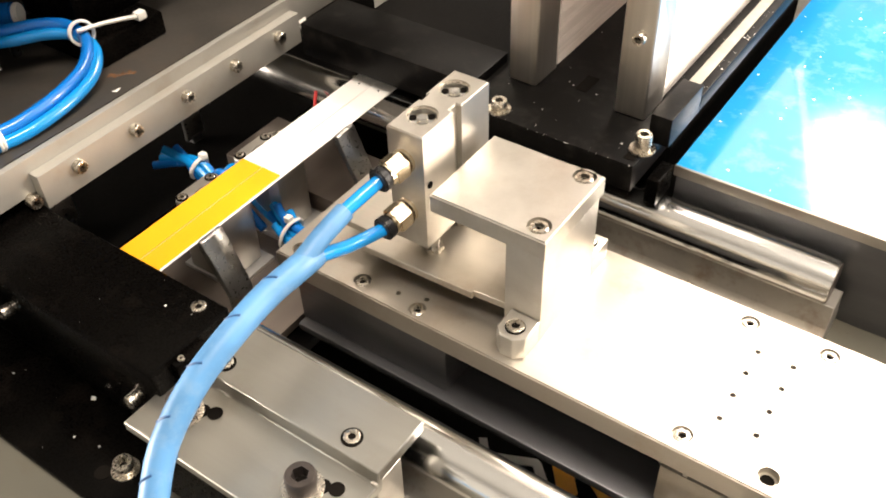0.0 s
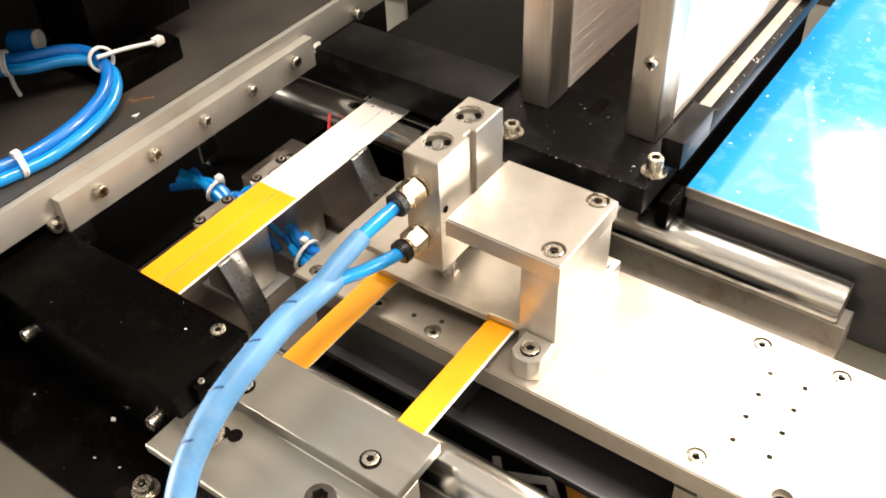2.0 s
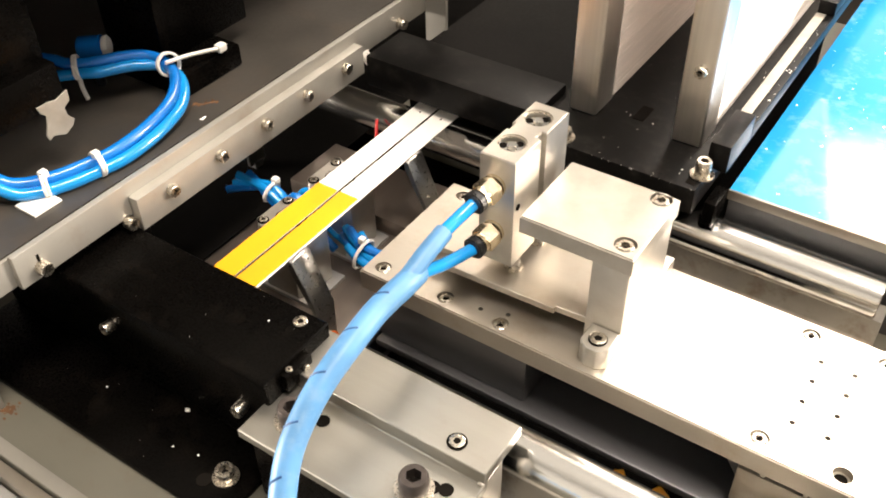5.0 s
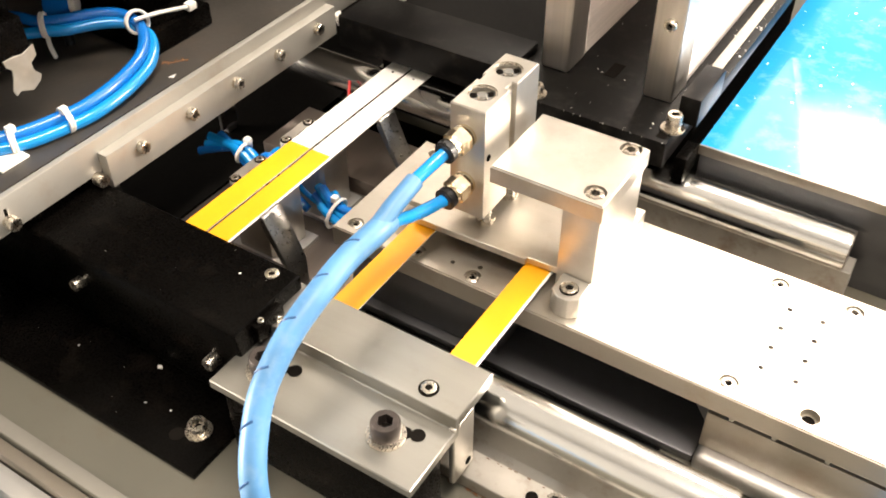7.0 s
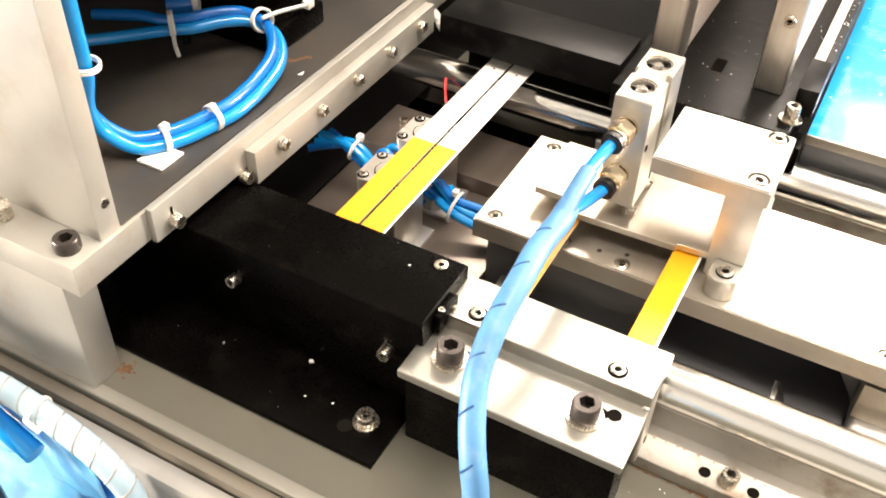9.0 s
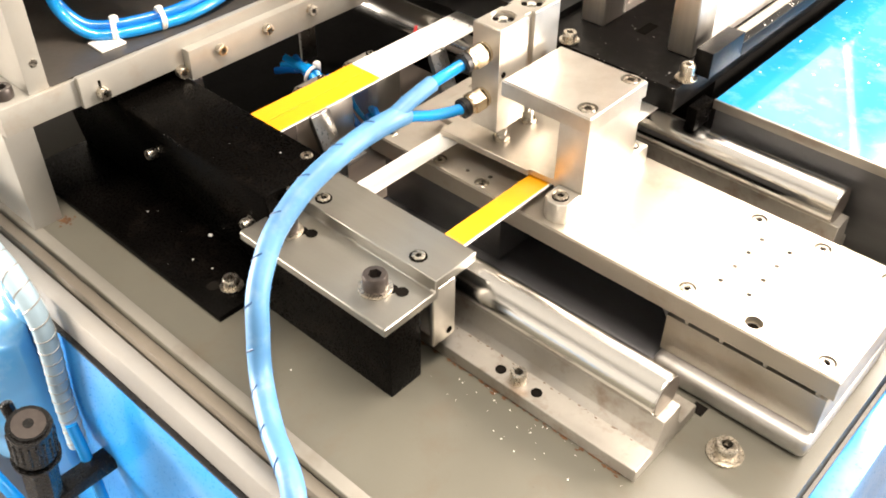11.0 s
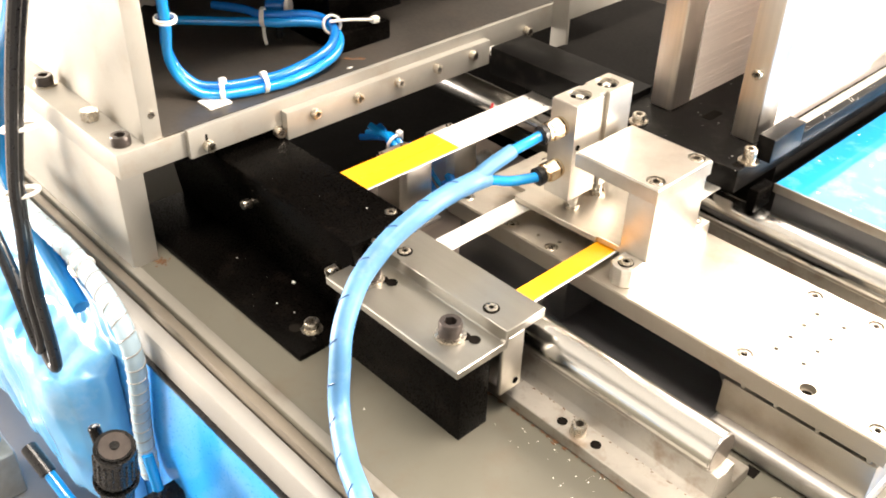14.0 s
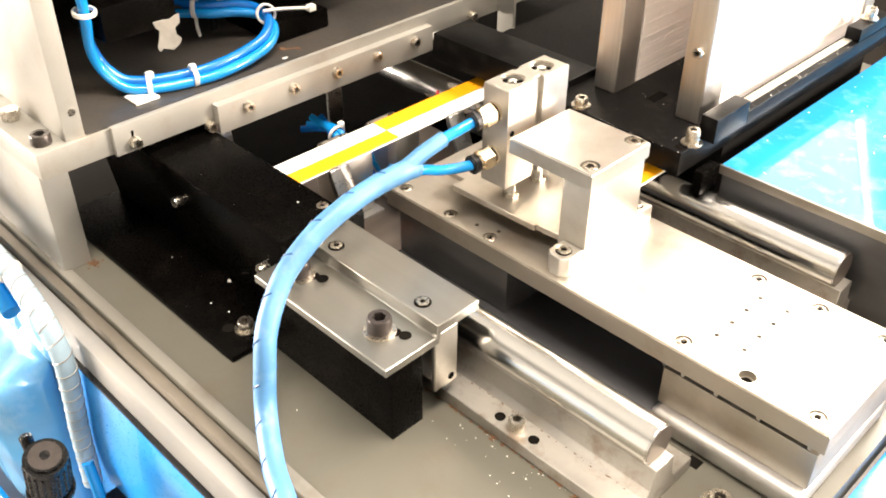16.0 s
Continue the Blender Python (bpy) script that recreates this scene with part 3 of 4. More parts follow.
part("sheet", bx(-1.3, -0.05, 0.9, 1.1, -0.9, 0.3, 0.004), PANEL, t)
part("label_remnant", prism([(-0.573, -0.393), (-0.569, -0.376), (-0.563, -0.388), (-0.552, -0.383), (-0.545, -0.387), (-0.531, -0.379), (-0.527, -0.393), (-0.536, -0.409), (-0.541, -0.398), (-0.553, -0.396), (-0.565, -0.402)], "y", 0.8985, 0.9, 0), TRIM, t, "torn paper label remnant")


def column(x0, x1, y0, y1):
    t = thing("magazine_column", "tall brushed stainless column of the strip magazine", "column", "magazine columns")
    part("tube", bx(x0, x1, y0, y1, 0.0845, 0.5, 0.002, 3), BRUSHED, t)
    return t


column(-0.0955, -0.0775, 0.1305, 0.1545)
column(-0.0955, -0.0775, 0.3605, 0.3785)
column(-0.0305, -0.0125, 0.3605, 0.3785)
c = column(-0.0305, -0.0125, 0.1325, 0.1565)
screw(c, (-0.0200, 0.1325, 0.133), d=(0, -1, 0), r=0.0036, h=0.004)
bundle = bmesh.new()
bmesh.ops.create_cube(bundle, size=1)
for v in bundle.verts:
    v.co = (v.co.x * 0.0148, v.co.y * 0.2, v.co.z * 0.0020)
bundle_mesh = bpy.data.meshes.new("card_slab")
bundle.to_mesh(bundle_mesh)
bundle.free()
bundle_mesh.materials.append(STACK)
rnd = random.Random(5)
for x in (-0.0865, -0.0215):
    t = thing("card_magazine", "tall pile of white card strips between the columns", "card pile", "card piles")
    for k in range(200):
        ob = new("card_slab", bundle_mesh)
        ob.parent = t
        ob.location = (x + rnd.uniform(-0.00012, 0.00012), 0.2578 + rnd.uniform(0, 0.0003), 0.0856 + k * 0.00199)

# ---- right-hand sheet with blue film ----
t = thing("film_table", "steel sheet covered with glossy blue protective film", "sheet table")
part("sheet", bx(0.0085, 0.60, 0.1335, 0.80, 0.0605, 0.064, 0.0004), BLUEFILM, t)
part("frame", bx(0.0088, 0.60, 0.1365, 0.80, 0.0, 0.0603, 0.0006), DARKSTEEL, t, "dark grey steel box")
part("lip", bx(0.0085, 0.60, 0.1318, 0.1334, 0.0585, 0.0648, 0.0003), ALU_X, t, "bright bare metal lip")
part("corner_block", bx(0.0015, 0.0083, 0.112, 0.131, 0.050, 0.066, 0.0006), BLACK, t)


# ---- compact cylinders under the strips ----
def compact_cylinder(y):
    t = thing("compact_cylinder", "square aluminium compact cylinder with a dark bore ring", "cylinder", "compact cylinders")
    x0, x1, y0, y1, z = -0.2155, -0.1828, y - 0.0152, y + 0.0152, 0.05
    n = 0.004
    plan = [(x0 + n, y0), (x1 - n, y0), (x1 - n, y0 + 0.001), (x1, y0 + n), (x1, y1 - n), (x1 - n, y1), (x0 + n, y1), (x0, y1 - n), (x0, y0 + n)]
    part("body", prism(plan, "z", 0.0025, z, 0.0005), ALU, t)
    xc, yc = (x0 + x1) / 2, y
    ring = part("bore_ring", rod((xc, yc, z), (xc, yc, z + 0.0003), 0.0094, 32), SOCKET, t)
    part("bore_cap", rod((xc, yc, z + 0.0003), (xc, yc, z + 0.0007), 0.0086, 32), ALU, ring)
    part("rod_tip", rod((xc, yc, z + 0.0007), (xc, yc, z + 0.002), 0.0045, 20, bev=0.0005), CHROME, t)
    for dx in (-1, 1):
        for dy in (-1, 1):
            screw(t, (xc + dx * 0.0118, yc + dy * 0.0108, z), r=0.0024, h=0.0008, sunk=0.0034)
    part("foot_plate", bx(x0 - 0.002, x1 + 0.006, y0 - 0.001, y1 + 0.001, 0.0, 0.0024, 0.0003), ALU_DULL, t)
    return t


compact_cylinder(-0.0105)
compact_cylinder(0.0350)
solo("cylinder_base", bx(-0.262, -0.134, -0.079, 0.085, -0.006, -0.0001, 0.0005), BROWN, "oily brown steel base plate below the strips", "base plate")
t = thing("cross_bar", "brown stained steel cross bar beside the shaft", "bar")
part("body", bx(-0.262, -0.1365, 0.0545, 0.1045, 0.0, 0.0115, 0.0008), BROWN, t)
for x in (-0.246, -0.152):
    screw(t, (x, 0.0865, 0.0115), r=0.0034, h=0.003)
solo("tape_scrap", prism([(-0.160, -0.055), (-0.141, -0.052), (-0.139, -0.044), (-0.150, -0.039)], "z", 0.0001, 0.0006, 0), TRIM, "pale grey tape scrap on the base plate", "tape")


def tube_bundle(points, n, r, label, tie_at=None):
    t = thing("tube_bundle", label, "tubes", "tube bundles")
    rnd = random.Random(len(points) * 7 + n)
    for i in range(n):
        o = Vector((rnd.uniform(-1, 1), rnd.uniform(-1, 1), rnd.uniform(-0.6, 1))) * r * 1.9
        part("tube", hose([Vector(p) + o * (1 if k % 2 else 1.25) for k, p in enumerate(points)], r, 6, 10), TUBE if i % 3 else TUBE_DARK, t)
    if tie_at:
        p, d = tie_at
        d = Vector(d)
        u = d.orthogonal().normalized()
        w = d.normalized().cross(u)
        loop = [Vector(p) + (u * math.cos(a) + w * math.sin(a)) * r * 3.4 for a in [k * 2 * math.pi / 16 for k in range(17)]]
        part("cable_tie", hose(loop, 0.0011, 2, 6), NYLON, t, "white nylon cable tie")
        part("tie_lock", bx(p[0] - 0.002, p[0] + 0.002, p[1] - 0.002, p[1] + 0.002, p[2] + r * 3.2, p[2] + r * 3.2 + 0.004, 0.0005), NYLON, t)
    return t


t = thing("tube_stubs", "fan of short cut blue air tubes held by a white tie", "tubes")
for i, end in enumerate(((-0.2690, 0.0055, 0.031), (-0.2665, 0.0100, 0.0345), (-0.2635, 0.0140, 0.0375), (-0.2600, 0.0172, 0.0405), (-0.2640, 0.0110, 0.0415))):
    o = Vector((0, math.cos(i * 1.25), math.sin(i * 1.25))) * 0.0034
    path = [Vector(end), Vector(end) * 0.5 + (Vector((-0.242, 0.0165, 0.034)) + o) * 0.5 + Vector((0, 0, 0.0015)), Vector((-0.242, 0.0165, 0.034)) + o, Vector((-0.230, 0.0155, 0.026)) + o, Vector((-0.222, 0.0125, 0.012)) + o]
    stub = part("tube", hose(path, 0.0026, 8, 12), TUBE if i % 3 else TUBE_DARK, t)
    d = (path[0] - path[1]).normalized()
    part("bore", rod(path[0], path[0] + d * 0.0003, 0.0017, 12), SOCKET, stub)
part("cable_tie", hose([Vector((-0.2410, 0.0165, 0.0338)) + Vector((0.002 * math.sin(a), 0.0066 * math.cos(a), 0.0066 * math.sin(a))) for a in [k * math.pi / 8 for k in range(17)]], 0.0012, 2, 6), NYLON, t, "white nylon cable tie")
part("tie_lock", bx(-0.2415, -0.2370, 0.0175, 0.0220, 0.0390, 0.0435, 0.0012), NYLON, t)
tube_bundle([(-0.182, 0.018, 0.024), (-0.168, 0.0135, 0.020), (-0.152, 0.016, 0.016), (-0.128, 0.02, 0.012)], 6, 0.0028, "bundle of blue air tubes running under the slide plate", ((-0.1665, 0.0125, 0.020), (1, 0, -0.2)))
tube_bundle([(-0.220, 0.004, 0.012), (-0.2235, 0.0145, 0.034), (-0.2165, 0.0175, 0.040), (-0.205, 0.017, 0.022), (-0.19, 0.0165, 0.012)], 2, 0.0027, "blue air tubes looping between the compact cylinders")
t = thing("red_cord", "short red cord hanging over the far shaft", "cord")
part("cord", hose([(-0.2245, 0.1065, 0.044), (-0.2225, 0.1025, 0.040), (-0.2195, 0.098, 0.033), (-0.2150, 0.0945, 0.0265)], 0.0011, 6, 8), RED, t)

# ---- tubes of the clamp cylinder ----
t = thing("air_hose", "two blue air tubes joined in a pale blue spiral wrap", "hose")
part("tube", hose([(-0.0688, -0.019, 0.1222), (-0.071, -0.030, 0.1195), (-0.0722, -0.0428, 0.1175), (-0.0725, -0.0560, 0.1145), (-0.0728, -0.068, 0.1105), (-0.0738, -0.080, 0.1085)], 0.0032), TUBE, t)
part("tube", hose([(-0.0688, -0.019, 0.0942), (-0.071, -0.0300, 0.0955), (-0.0725, -0.0420, 0.0985), (-0.0732, -0.055, 0.1040), (-0.0735, -0.068, 0.1075), (-0.0740, -0.080, 0.1080)], 0.0032), TUBE, t)
part("sleeve_end", hose([(-0.0720, -0.0400, 0.1180), (-0.0725, -0.0560, 0.1145), (-0.0728, -0.068, 0.1108), (-0.0738, -0.080, 0.1085)], 0.0045, 6, 14), WRAP, t)
WRAP_PATH = [(-0.0735, -0.0600, 0.1075), (-0.0722, -0.0710, 0.1095), (-0.0740, -0.0890, 0.1075), (-0.0735, -0.1090, 0.1045), (-0.0740, -0.1265, 0.0985), (-0.0738, -0.1400, 0.0912), (-0.0718, -0.1537, 0.0825), (-0.0675, -0.1645, 0.0735), (-0.0620, -0.1740, 0.0640), (-0.0570, -0.1800, 0.0520), (-0.0485, -0.1885, 0.0290), (-0.0230, -0.2035, 0.0210), (0.0030, -0.2150, 0.0200), (0.0180, -0.2250, 0.0020), (0.0250, -0.2300, -0.0600)]
part("spiral_wrap", hose(WRAP_PATH, 0.0058, 8, 20), WRAP, t, "pale blue plastic spiral wrap")


def seam(path, r, pitch, wire, share=1.0):
    """The open edge of a helical wrap; share below 1 leaves notches of that part of each turn."""
    pts = spline(path, 40)
    runs, run, out = [], 0.0, []
    up = Vector((0.3, 0.2, 0.93))
    for i, p in enumerate(pts):
        d = (pts[min(i + 1, len(pts) - 1)] - pts[max(i - 1, 0)]).normalized()
        u = (up - d * up.dot(d)).normalized()
        up = u
        w = d.cross(u)
        if i:
            run += (p - pts[i - 1]).length
        a = 2 * math.pi * run / pitch
        if (run / pitch) % 0.5 < share * 0.5:
            out.append(p + (u * math.cos(a) + w * math.sin(a)) * r)
        elif out:
            runs.append(out)
            out = []
    runs.append(out)
    return join(*[hose(q, wire, 1, 6, smooth=False) for q in runs if len(q) > 2])


# Thin dark blue runs on the wrap stand in for shade in its open gaps.
tagged(part("wrap_seam", seam(WRAP_PATH, 0.0056, 0.022, 0.0006, 0.42), GROOVE, t), "dark blue runs that paint the shade in the wrap's open notches", kind="stuff")

# ---- things on the press deck ----
t = thing("deck_tubes", "loop of paired blue air tubes tied down on the deck", "tubes")
LOOP = [(-0.283, -0.135, 0.26), (-0.285, -0.1345, 0.19), (-0.2871, -0.1332, 0.154), (-0.2935, -0.1318, 0.132), (-0.2935, -0.1276, 0.116), (-0.2839, -0.1216, 0.106), (-0.2766, -0.1132, 0.1028), (-0.2683, -0.0984, 0.1025), (-0.2633, -0.0806, 0.1025), (-0.2600, -0.0634, 0.103), (-0.2610, -0.0384, 0.105), (-0.2669, -0.0163, 0.108), (-0.2800, -0.0025, 0.113), (-0.2955, -0.0026, 0.117), (-0.3067, -0.0132, 0.119), (-0.3175, -0.0289, 0.119), (-0.3282, -0.0384, 0.119), (-0.3482, -0.060, 0.119), (-0.372, -0.084, 0.119)]
part("tube", hose([(x, y, z - 0.0012) for x, y, z in LOOP], 0.0034, 8, 12), TUBE, t)
part("tube", hose([(x - 0.0048, y + 0.0022 * math.sin(i * 0.5), z + 0.0030) for i, (x, y, z) in enumerate(LOOP[:-2])] + [(-0.345, -0.040, 0.123), (-0.372, -0.050, 0.121)], 0.0034, 8, 12), TUBE_DARK, t)
part("tie_mount", bx(-0.2795, -0.2635, -0.123, -0.106, 0.0977, 0.0992, 0.0006), NYLON, t, "white nylon tie mount")
for p, d in (((-0.2745, -0.1060, 0.1040), (0.6, 1, 0)), ((-0.2655, -0.0790, 0.1040), (0.2, 1, 0)), ((-0.2871, -0.1330, 0.156), (0.1, 0, 1)), ((-0.2900, -0.0012, 0.1180), (1, -0.3, 0.3)), ((-0.3270, -0.0360, 0.1215), (0.6, 0.6, 0))):
    d = Vector(d).normalized()
    u = d.orthogonal().normalized()
    w = d.cross(u)
    part("cable_tie", join(*[hose([Vector(p) + d * o + (u * math.cos(k * math.pi / 8) + w * math.sin(k * math.pi / 8)) * 0.0066 for k in range(17)], 0.0009, 2, 6) for o in (-0.0008, 0.0008)]), NYLON, t)
part("tie_head", bx(-0.2765, -0.2725, -0.1075, -0.1030, 0.1080, 0.1120, 0.0006), NYLON, t)
part("tie_head", bx(-0.2672, -0.2636, -0.0810, -0.0770, 0.1083, 0.1120, 0.0006), NYLON, t)
part("tie_tail", hose([(-0.3270, -0.0360, 0.115), (-0.3265, -0.0365, 0.108), (-0.326, -0.0355, 0.1005)], 0.0014, 6, 6), NYLON, t)
part("tie_tail", hose([(-0.2860, -0.006, 0.1225), (-0.284, 0.010, 0.1205), (-0.2808, 0.030, 0.1165)], 0.0012, 6, 6), NYLON, t)
part("tie_head", bx(-0.2835, -0.2785, 0.029, 0.035, 0.1140, 0.1185, 0.0006), NYLON, t)
t = thing("deck_unit", "black anodised bearing block standing on the deck", "block")
part("base", bx(-0.345, -0.2805, -0.002, 0.0470, 0.0977, 0.1120, 0.0015), BLACK, t)
part("body", bx(-0.350, -0.300, 0.004, 0.075, 0.1120, 0.24, 0.0015), BLACK, t)
screw(t, (-0.3000, 0.030, 0.150), d=(1, 0, 0), r=0.004, h=0.004)
t = thing("blue_plug", "blue plastic connector with a white collar on the deck tubes", "connector")
part("plug", rod((-0.3420, -0.0215, 0.1225), (-0.3300, -0.0130, 0.1235), 0.0068, 20, bev=0.001), TUBE_DARK, t)
part("collar", rod((-0.3300, -0.0130, 0.1235), (-0.3272, -0.0111, 0.1238), 0.0062, 20, bev=0.0008), NYLON, t, "white collar")
part("stud", rod((-0.336, -0.017, 0.0977), (-0.336, -0.017, 0.118), 0.003, 12), BLACKPL, t)
solo("paper_scrap", prism([(-0.2585, -0.0135), (-0.2560, -0.0125), (-0.2575, -0.0085)], "z", 0.0977, 0.0981, 0), WHITE, "small white paper scrap on the deck", "scrap")
rnd = random.Random(4)
rust = bmesh.new()
for k in range(40):
    f = rnd.random()
    x, y = -0.2725 + f * 0.009 + rnd.gauss(0, 0.0008), -0.0045 + f * 0.012 + rnd.gauss(0, 0.001)
    one = bmesh.ops.create_icosphere(rust, subdivisions=1, radius=rnd.uniform(0.0003, 0.0008))
    for v in one["verts"]:
        v.co = Vector((x, y, 0.0977)) + Vector((v.co.x * 1.4, v.co.y * 1.8, v.co.z * 0.2))
tagged(link("rust_streak", rust, RUST), "orange rust streak on the deck", "rust", kind="stuff")
t = thing("bristle_tuft", "tuft of pale brush bristles below the bar end", "brush")
for k in range(18):
    part("bristle", rod((-0.243, 0.117 + k * 0.0004, 0.083), (-0.232 + random.uniform(-0.004, 0.004), 0.121 + random.uniform(-0.006, 0.006), 0.068), 0.00035, 5), NYLON, t)

# ---- below the table edge ----
t = thing("white_hose", "white spiral-wrapped hose hanging beside the blue cabinet", "hose")
HOSE = [(-0.42, -0.2255, 0.024), (-0.3387, -0.2255, 0.022), (-0.285, -0.2255, 0.022), (-0.252, -0.2255, 0.0145), (-0.229, -0.2255, 0.0025), (-0.2165, -0.2255, -0.019), (-0.2185, -0.2255, -0.050), (-0.2275, -0.2255, -0.089), (-0.2315, -0.2255, -0.122), (-0.229, -0.227, -0.1445)]
part("hose", hose(HOSE, 0.0065, 8, 18), HOSEW, t)
part("wrap_seam", seam(HOSE, 0.0064, 0.011, 0.0006), TRIM, t)
part("cable_tie", hose([(-0.268 + 0.001 * math.sin(a), -0.2255 + 0.0072 * math.cos(a), 0.0185 + 0.0072 * math.sin(a)) for a in [k * math.pi / 8 for k in range(17)]], 0.0012, 2, 6), NYLON, t, "white nylon cable tie")
part("tie_tail", hose([(-0.268, -0.2325, 0.021), (-0.262, -0.236, 0.026), (-0.254, -0.2365, 0.024)], 0.0013, 5, 6), NYLON, t)
part("tube", hose([(-0.2250, -0.228, -0.120), (-0.212, -0.230, -0.155), (-0.195, -0.235, -0.22)], 0.0040, 6, 12), TUBE, t)
t = thing("air_regulator", "black air pressure regulator with a round adjusting knob", "regulator")
P0, P1 = Vector((-0.2030, -0.262, -0.121)), Vector((-0.1815, -0.262, -0.052))
ax = (P1 - P0).normalized()
part("body", rod(P0 - ax * 0.03, P0 + ax * 0.035, 0.0115, 8, bev=0.0015), REGULATOR, t)
knob = part("knob", rod(P0 + ax * 0.035, P1, 0.0128, 32, bev=0.002), REGULATOR, t)
part("knob_mark", rod(P1, P1 + ax * 0.0004, 0.0095, 28), BLACKBOLT, knob)
part("knob_button", rod(P1 + ax * 0.0004, P1 + ax * 0.001, 0.003, 16), REGULATOR, knob)
side, other = ax.orthogonal().normalized(), ax.cross(ax.orthogonal()).normalized()
for k in range(18):
    q = P0 + (side * math.cos(k * math.pi / 9) + other * math.sin(k * math.pi / 9)) * 0.0129
    part("grip_rib", rod(q + ax * 0.040, q + ax * 0.064, 0.0008, 6), REGULATOR, knob)
part("bonnet_ring", rod(P0 + ax * 0.029, P0 + ax * 0.034, 0.0145, 32, bev=0.001), REGULATOR, t)
part("ear", rod((-0.2120, -0.262, -0.058), (-0.2030, -0.262, -0.085), 0.004, 12, bev=0.001), REGULATOR, t)
part("mount", bx(-0.215, -0.200, -0.258, -0.2125, -0.155, -0.145, 0.001), REGULATOR, t)


def film_wrap():
    """A box bound in slack blue film: a profile swept along the cabinet, its near end rounded off."""
    t = thing("film_wrapped_box", "box wrapped in slack glossy blue plastic film against the cabinet", "wrapped box")
    profile = spline([(0, -0.2186, -0.036), (0, -0.2200, -0.050), (0, -0.2260, -0.064), (0, -0.2440, -0.071), (0, -0.2590, -0.076), (0, -0.2640, -0.086), (0, -0.2625, -0.120), (0, -0.2600, -0.160), (0, -0.2540, -0.205), (0, -0.2360, -0.216), (0, -0.2186, -0.218)], 6)
    bm = bmesh.new()
    cols = []
    for i in range(90):
        f = i / 89
        x = -0.62 + 0.335 * f if f < 0.85 else -0.33525 + 0.0655 * math.sin((f - 0.85) / 0.15 * math.pi / 2)
        swell = 1.0 if f < 0.85 else max(0.0, 1 - ((f - 0.85) / 0.15) ** 3.2)
        col = []
        for j, p in enumerate(profile):
            g = j / (len(profile) - 1)
            loose = math.sin(math.pi * g) * swell
            fold = 0.0021 * math.sin(x * 130 + 5 * g + 2.2 * math.sin(x * 47)) + 0.0016 * math.sin(x * 310 - 16 * g + 1.7 * math.sin(g * 9)) + 0.0012 * math.sin(g * 34 + x * 90)
            col.append(bm.verts.new((x + 0.5 * fold * loose, -0.2186 + (p.y + 0.2186) * swell + fold * loose * 0.8, p.z + fold * loose)))
        cols.append(col)
    for a, b in zip(cols[:-1], cols[1:]):
        for j in range(len(profile) - 1):
            bm.faces.new((a[j], a[j + 1], b[j + 1], b[j]))
    bmesh.ops.recalc_face_normals(bm, faces=bm.faces)
    film = part("film", bm, BAG, t)
    film.modifiers.new("thickness", "SOLIDIFY").thickness = 0.0006
    part("carton", bx(-0.61, -0.30, -0.249, -0.2186, -0.205, -0.082, 0.003), BLUEPAINT, t)
    return t


def hanging_film():
    t = thing("hanging_film", "loose crumpled blue protective film hanging below the table edge", "plastic film")
    bm = bmesh.new()
    cols = []
    for i in range(110):
        x = -0.62 + 0.372 * i / 109
        col = []
        for j in range(26):
            g = j / 25
            fold = math.sin(x * 150 + 4 * g + 2.0 * math.sin(x * 61)) + 0.6 * math.sin(x * 340 - 7 * g + 1.5 * math.sin(g * 6)) + 0.5 * math.sin(g * 12 + x * 70)
            col.append(bm.verts.new((x + 0.004 * g * math.sin(x * 90), -0.2208 - 0.0008 * fold * (0.3 + g), 0.006 - 0.062 * g)))
        cols.append(col)
    for a, b in zip(cols[:-1], cols[1:]):
        for j in range(25):
            bm.faces.new((a[j], a[j + 1], b[j + 1], b[j]))
    part("film", bm, BAG, t).modifiers.new("thickness", "SOLIDIFY").thickness = 0.0003
    return t


film_wrap()
hanging_film()
structure("side_shelf", bx(-0.90, -0.27, -0.46, -0.2175, -0.312, -0.30, 0.001), FLOORM, "brown-grey worn shelf beside the cabinet")
t = thing("parts_carton", "small pale carton holding loose metal fittings", "carton")
part("box", bx(-0.485, -0.425, -0.305, -0.268, -0.2998, -0.248, 0.004, 3), PLATE, t)
rnd = random.Random(8)
for k in range(14):
    x, y = rnd.uniform(-0.478, -0.432), rnd.uniform(-0.298, -0.274)
    d = Vector((rnd.uniform(-1, 1), rnd.uniform(-1, 1), rnd.uniform(-0.2, 0.5))).normalized()
    p = Vector((x, y, -0.2445))
    part("metal_fitting", rod(p - d * 0.006, p + d * 0.006, rnd.uniform(0.003, 0.0052), rnd.choice((6, 16)), bev=0.0006), rnd.choice((STEEL, NICKEL, BLACKPL)), t)
t = thing("valve_tube", "pale blue air tube with a black push-in valve", "valve")
part("tube", hose([(-0.298, -0.276, -0.165), (-0.276, -0.273, -0.178), (-0.252, -0.269, -0.198), (-0.235, -0.262, -0.23)], 0.0045, 6, 12), TUBE, t)
part("valve", rod((-0.322, -0.279, -0.152), (-0.298, -0.276, -0.165), 0.0062, 16, bev=0.001), BLACKPL, t)
t = thing("cable_loom", "black cables and a blue tube tied together beside the frame", "cables")
CAB = [(-0.225, -0.236, 0.22), (-0.2511, -0.240, 0.167), (-0.2956, -0.242, 0.080), (-0.3050, -0.244, 0.035), (-0.3000, -0.248, -0.005), (-0.2900, -0.251, -0.042), (-0.2860, -0.253, -0.0615), (-0.2950, -0.253, -0.0655), (-0.3120, -0.251, -0.052), (-0.340, -0.248, -0.022), (-0.380, -0.245, 0.012), (-0.46, -0.240, 0.05)]
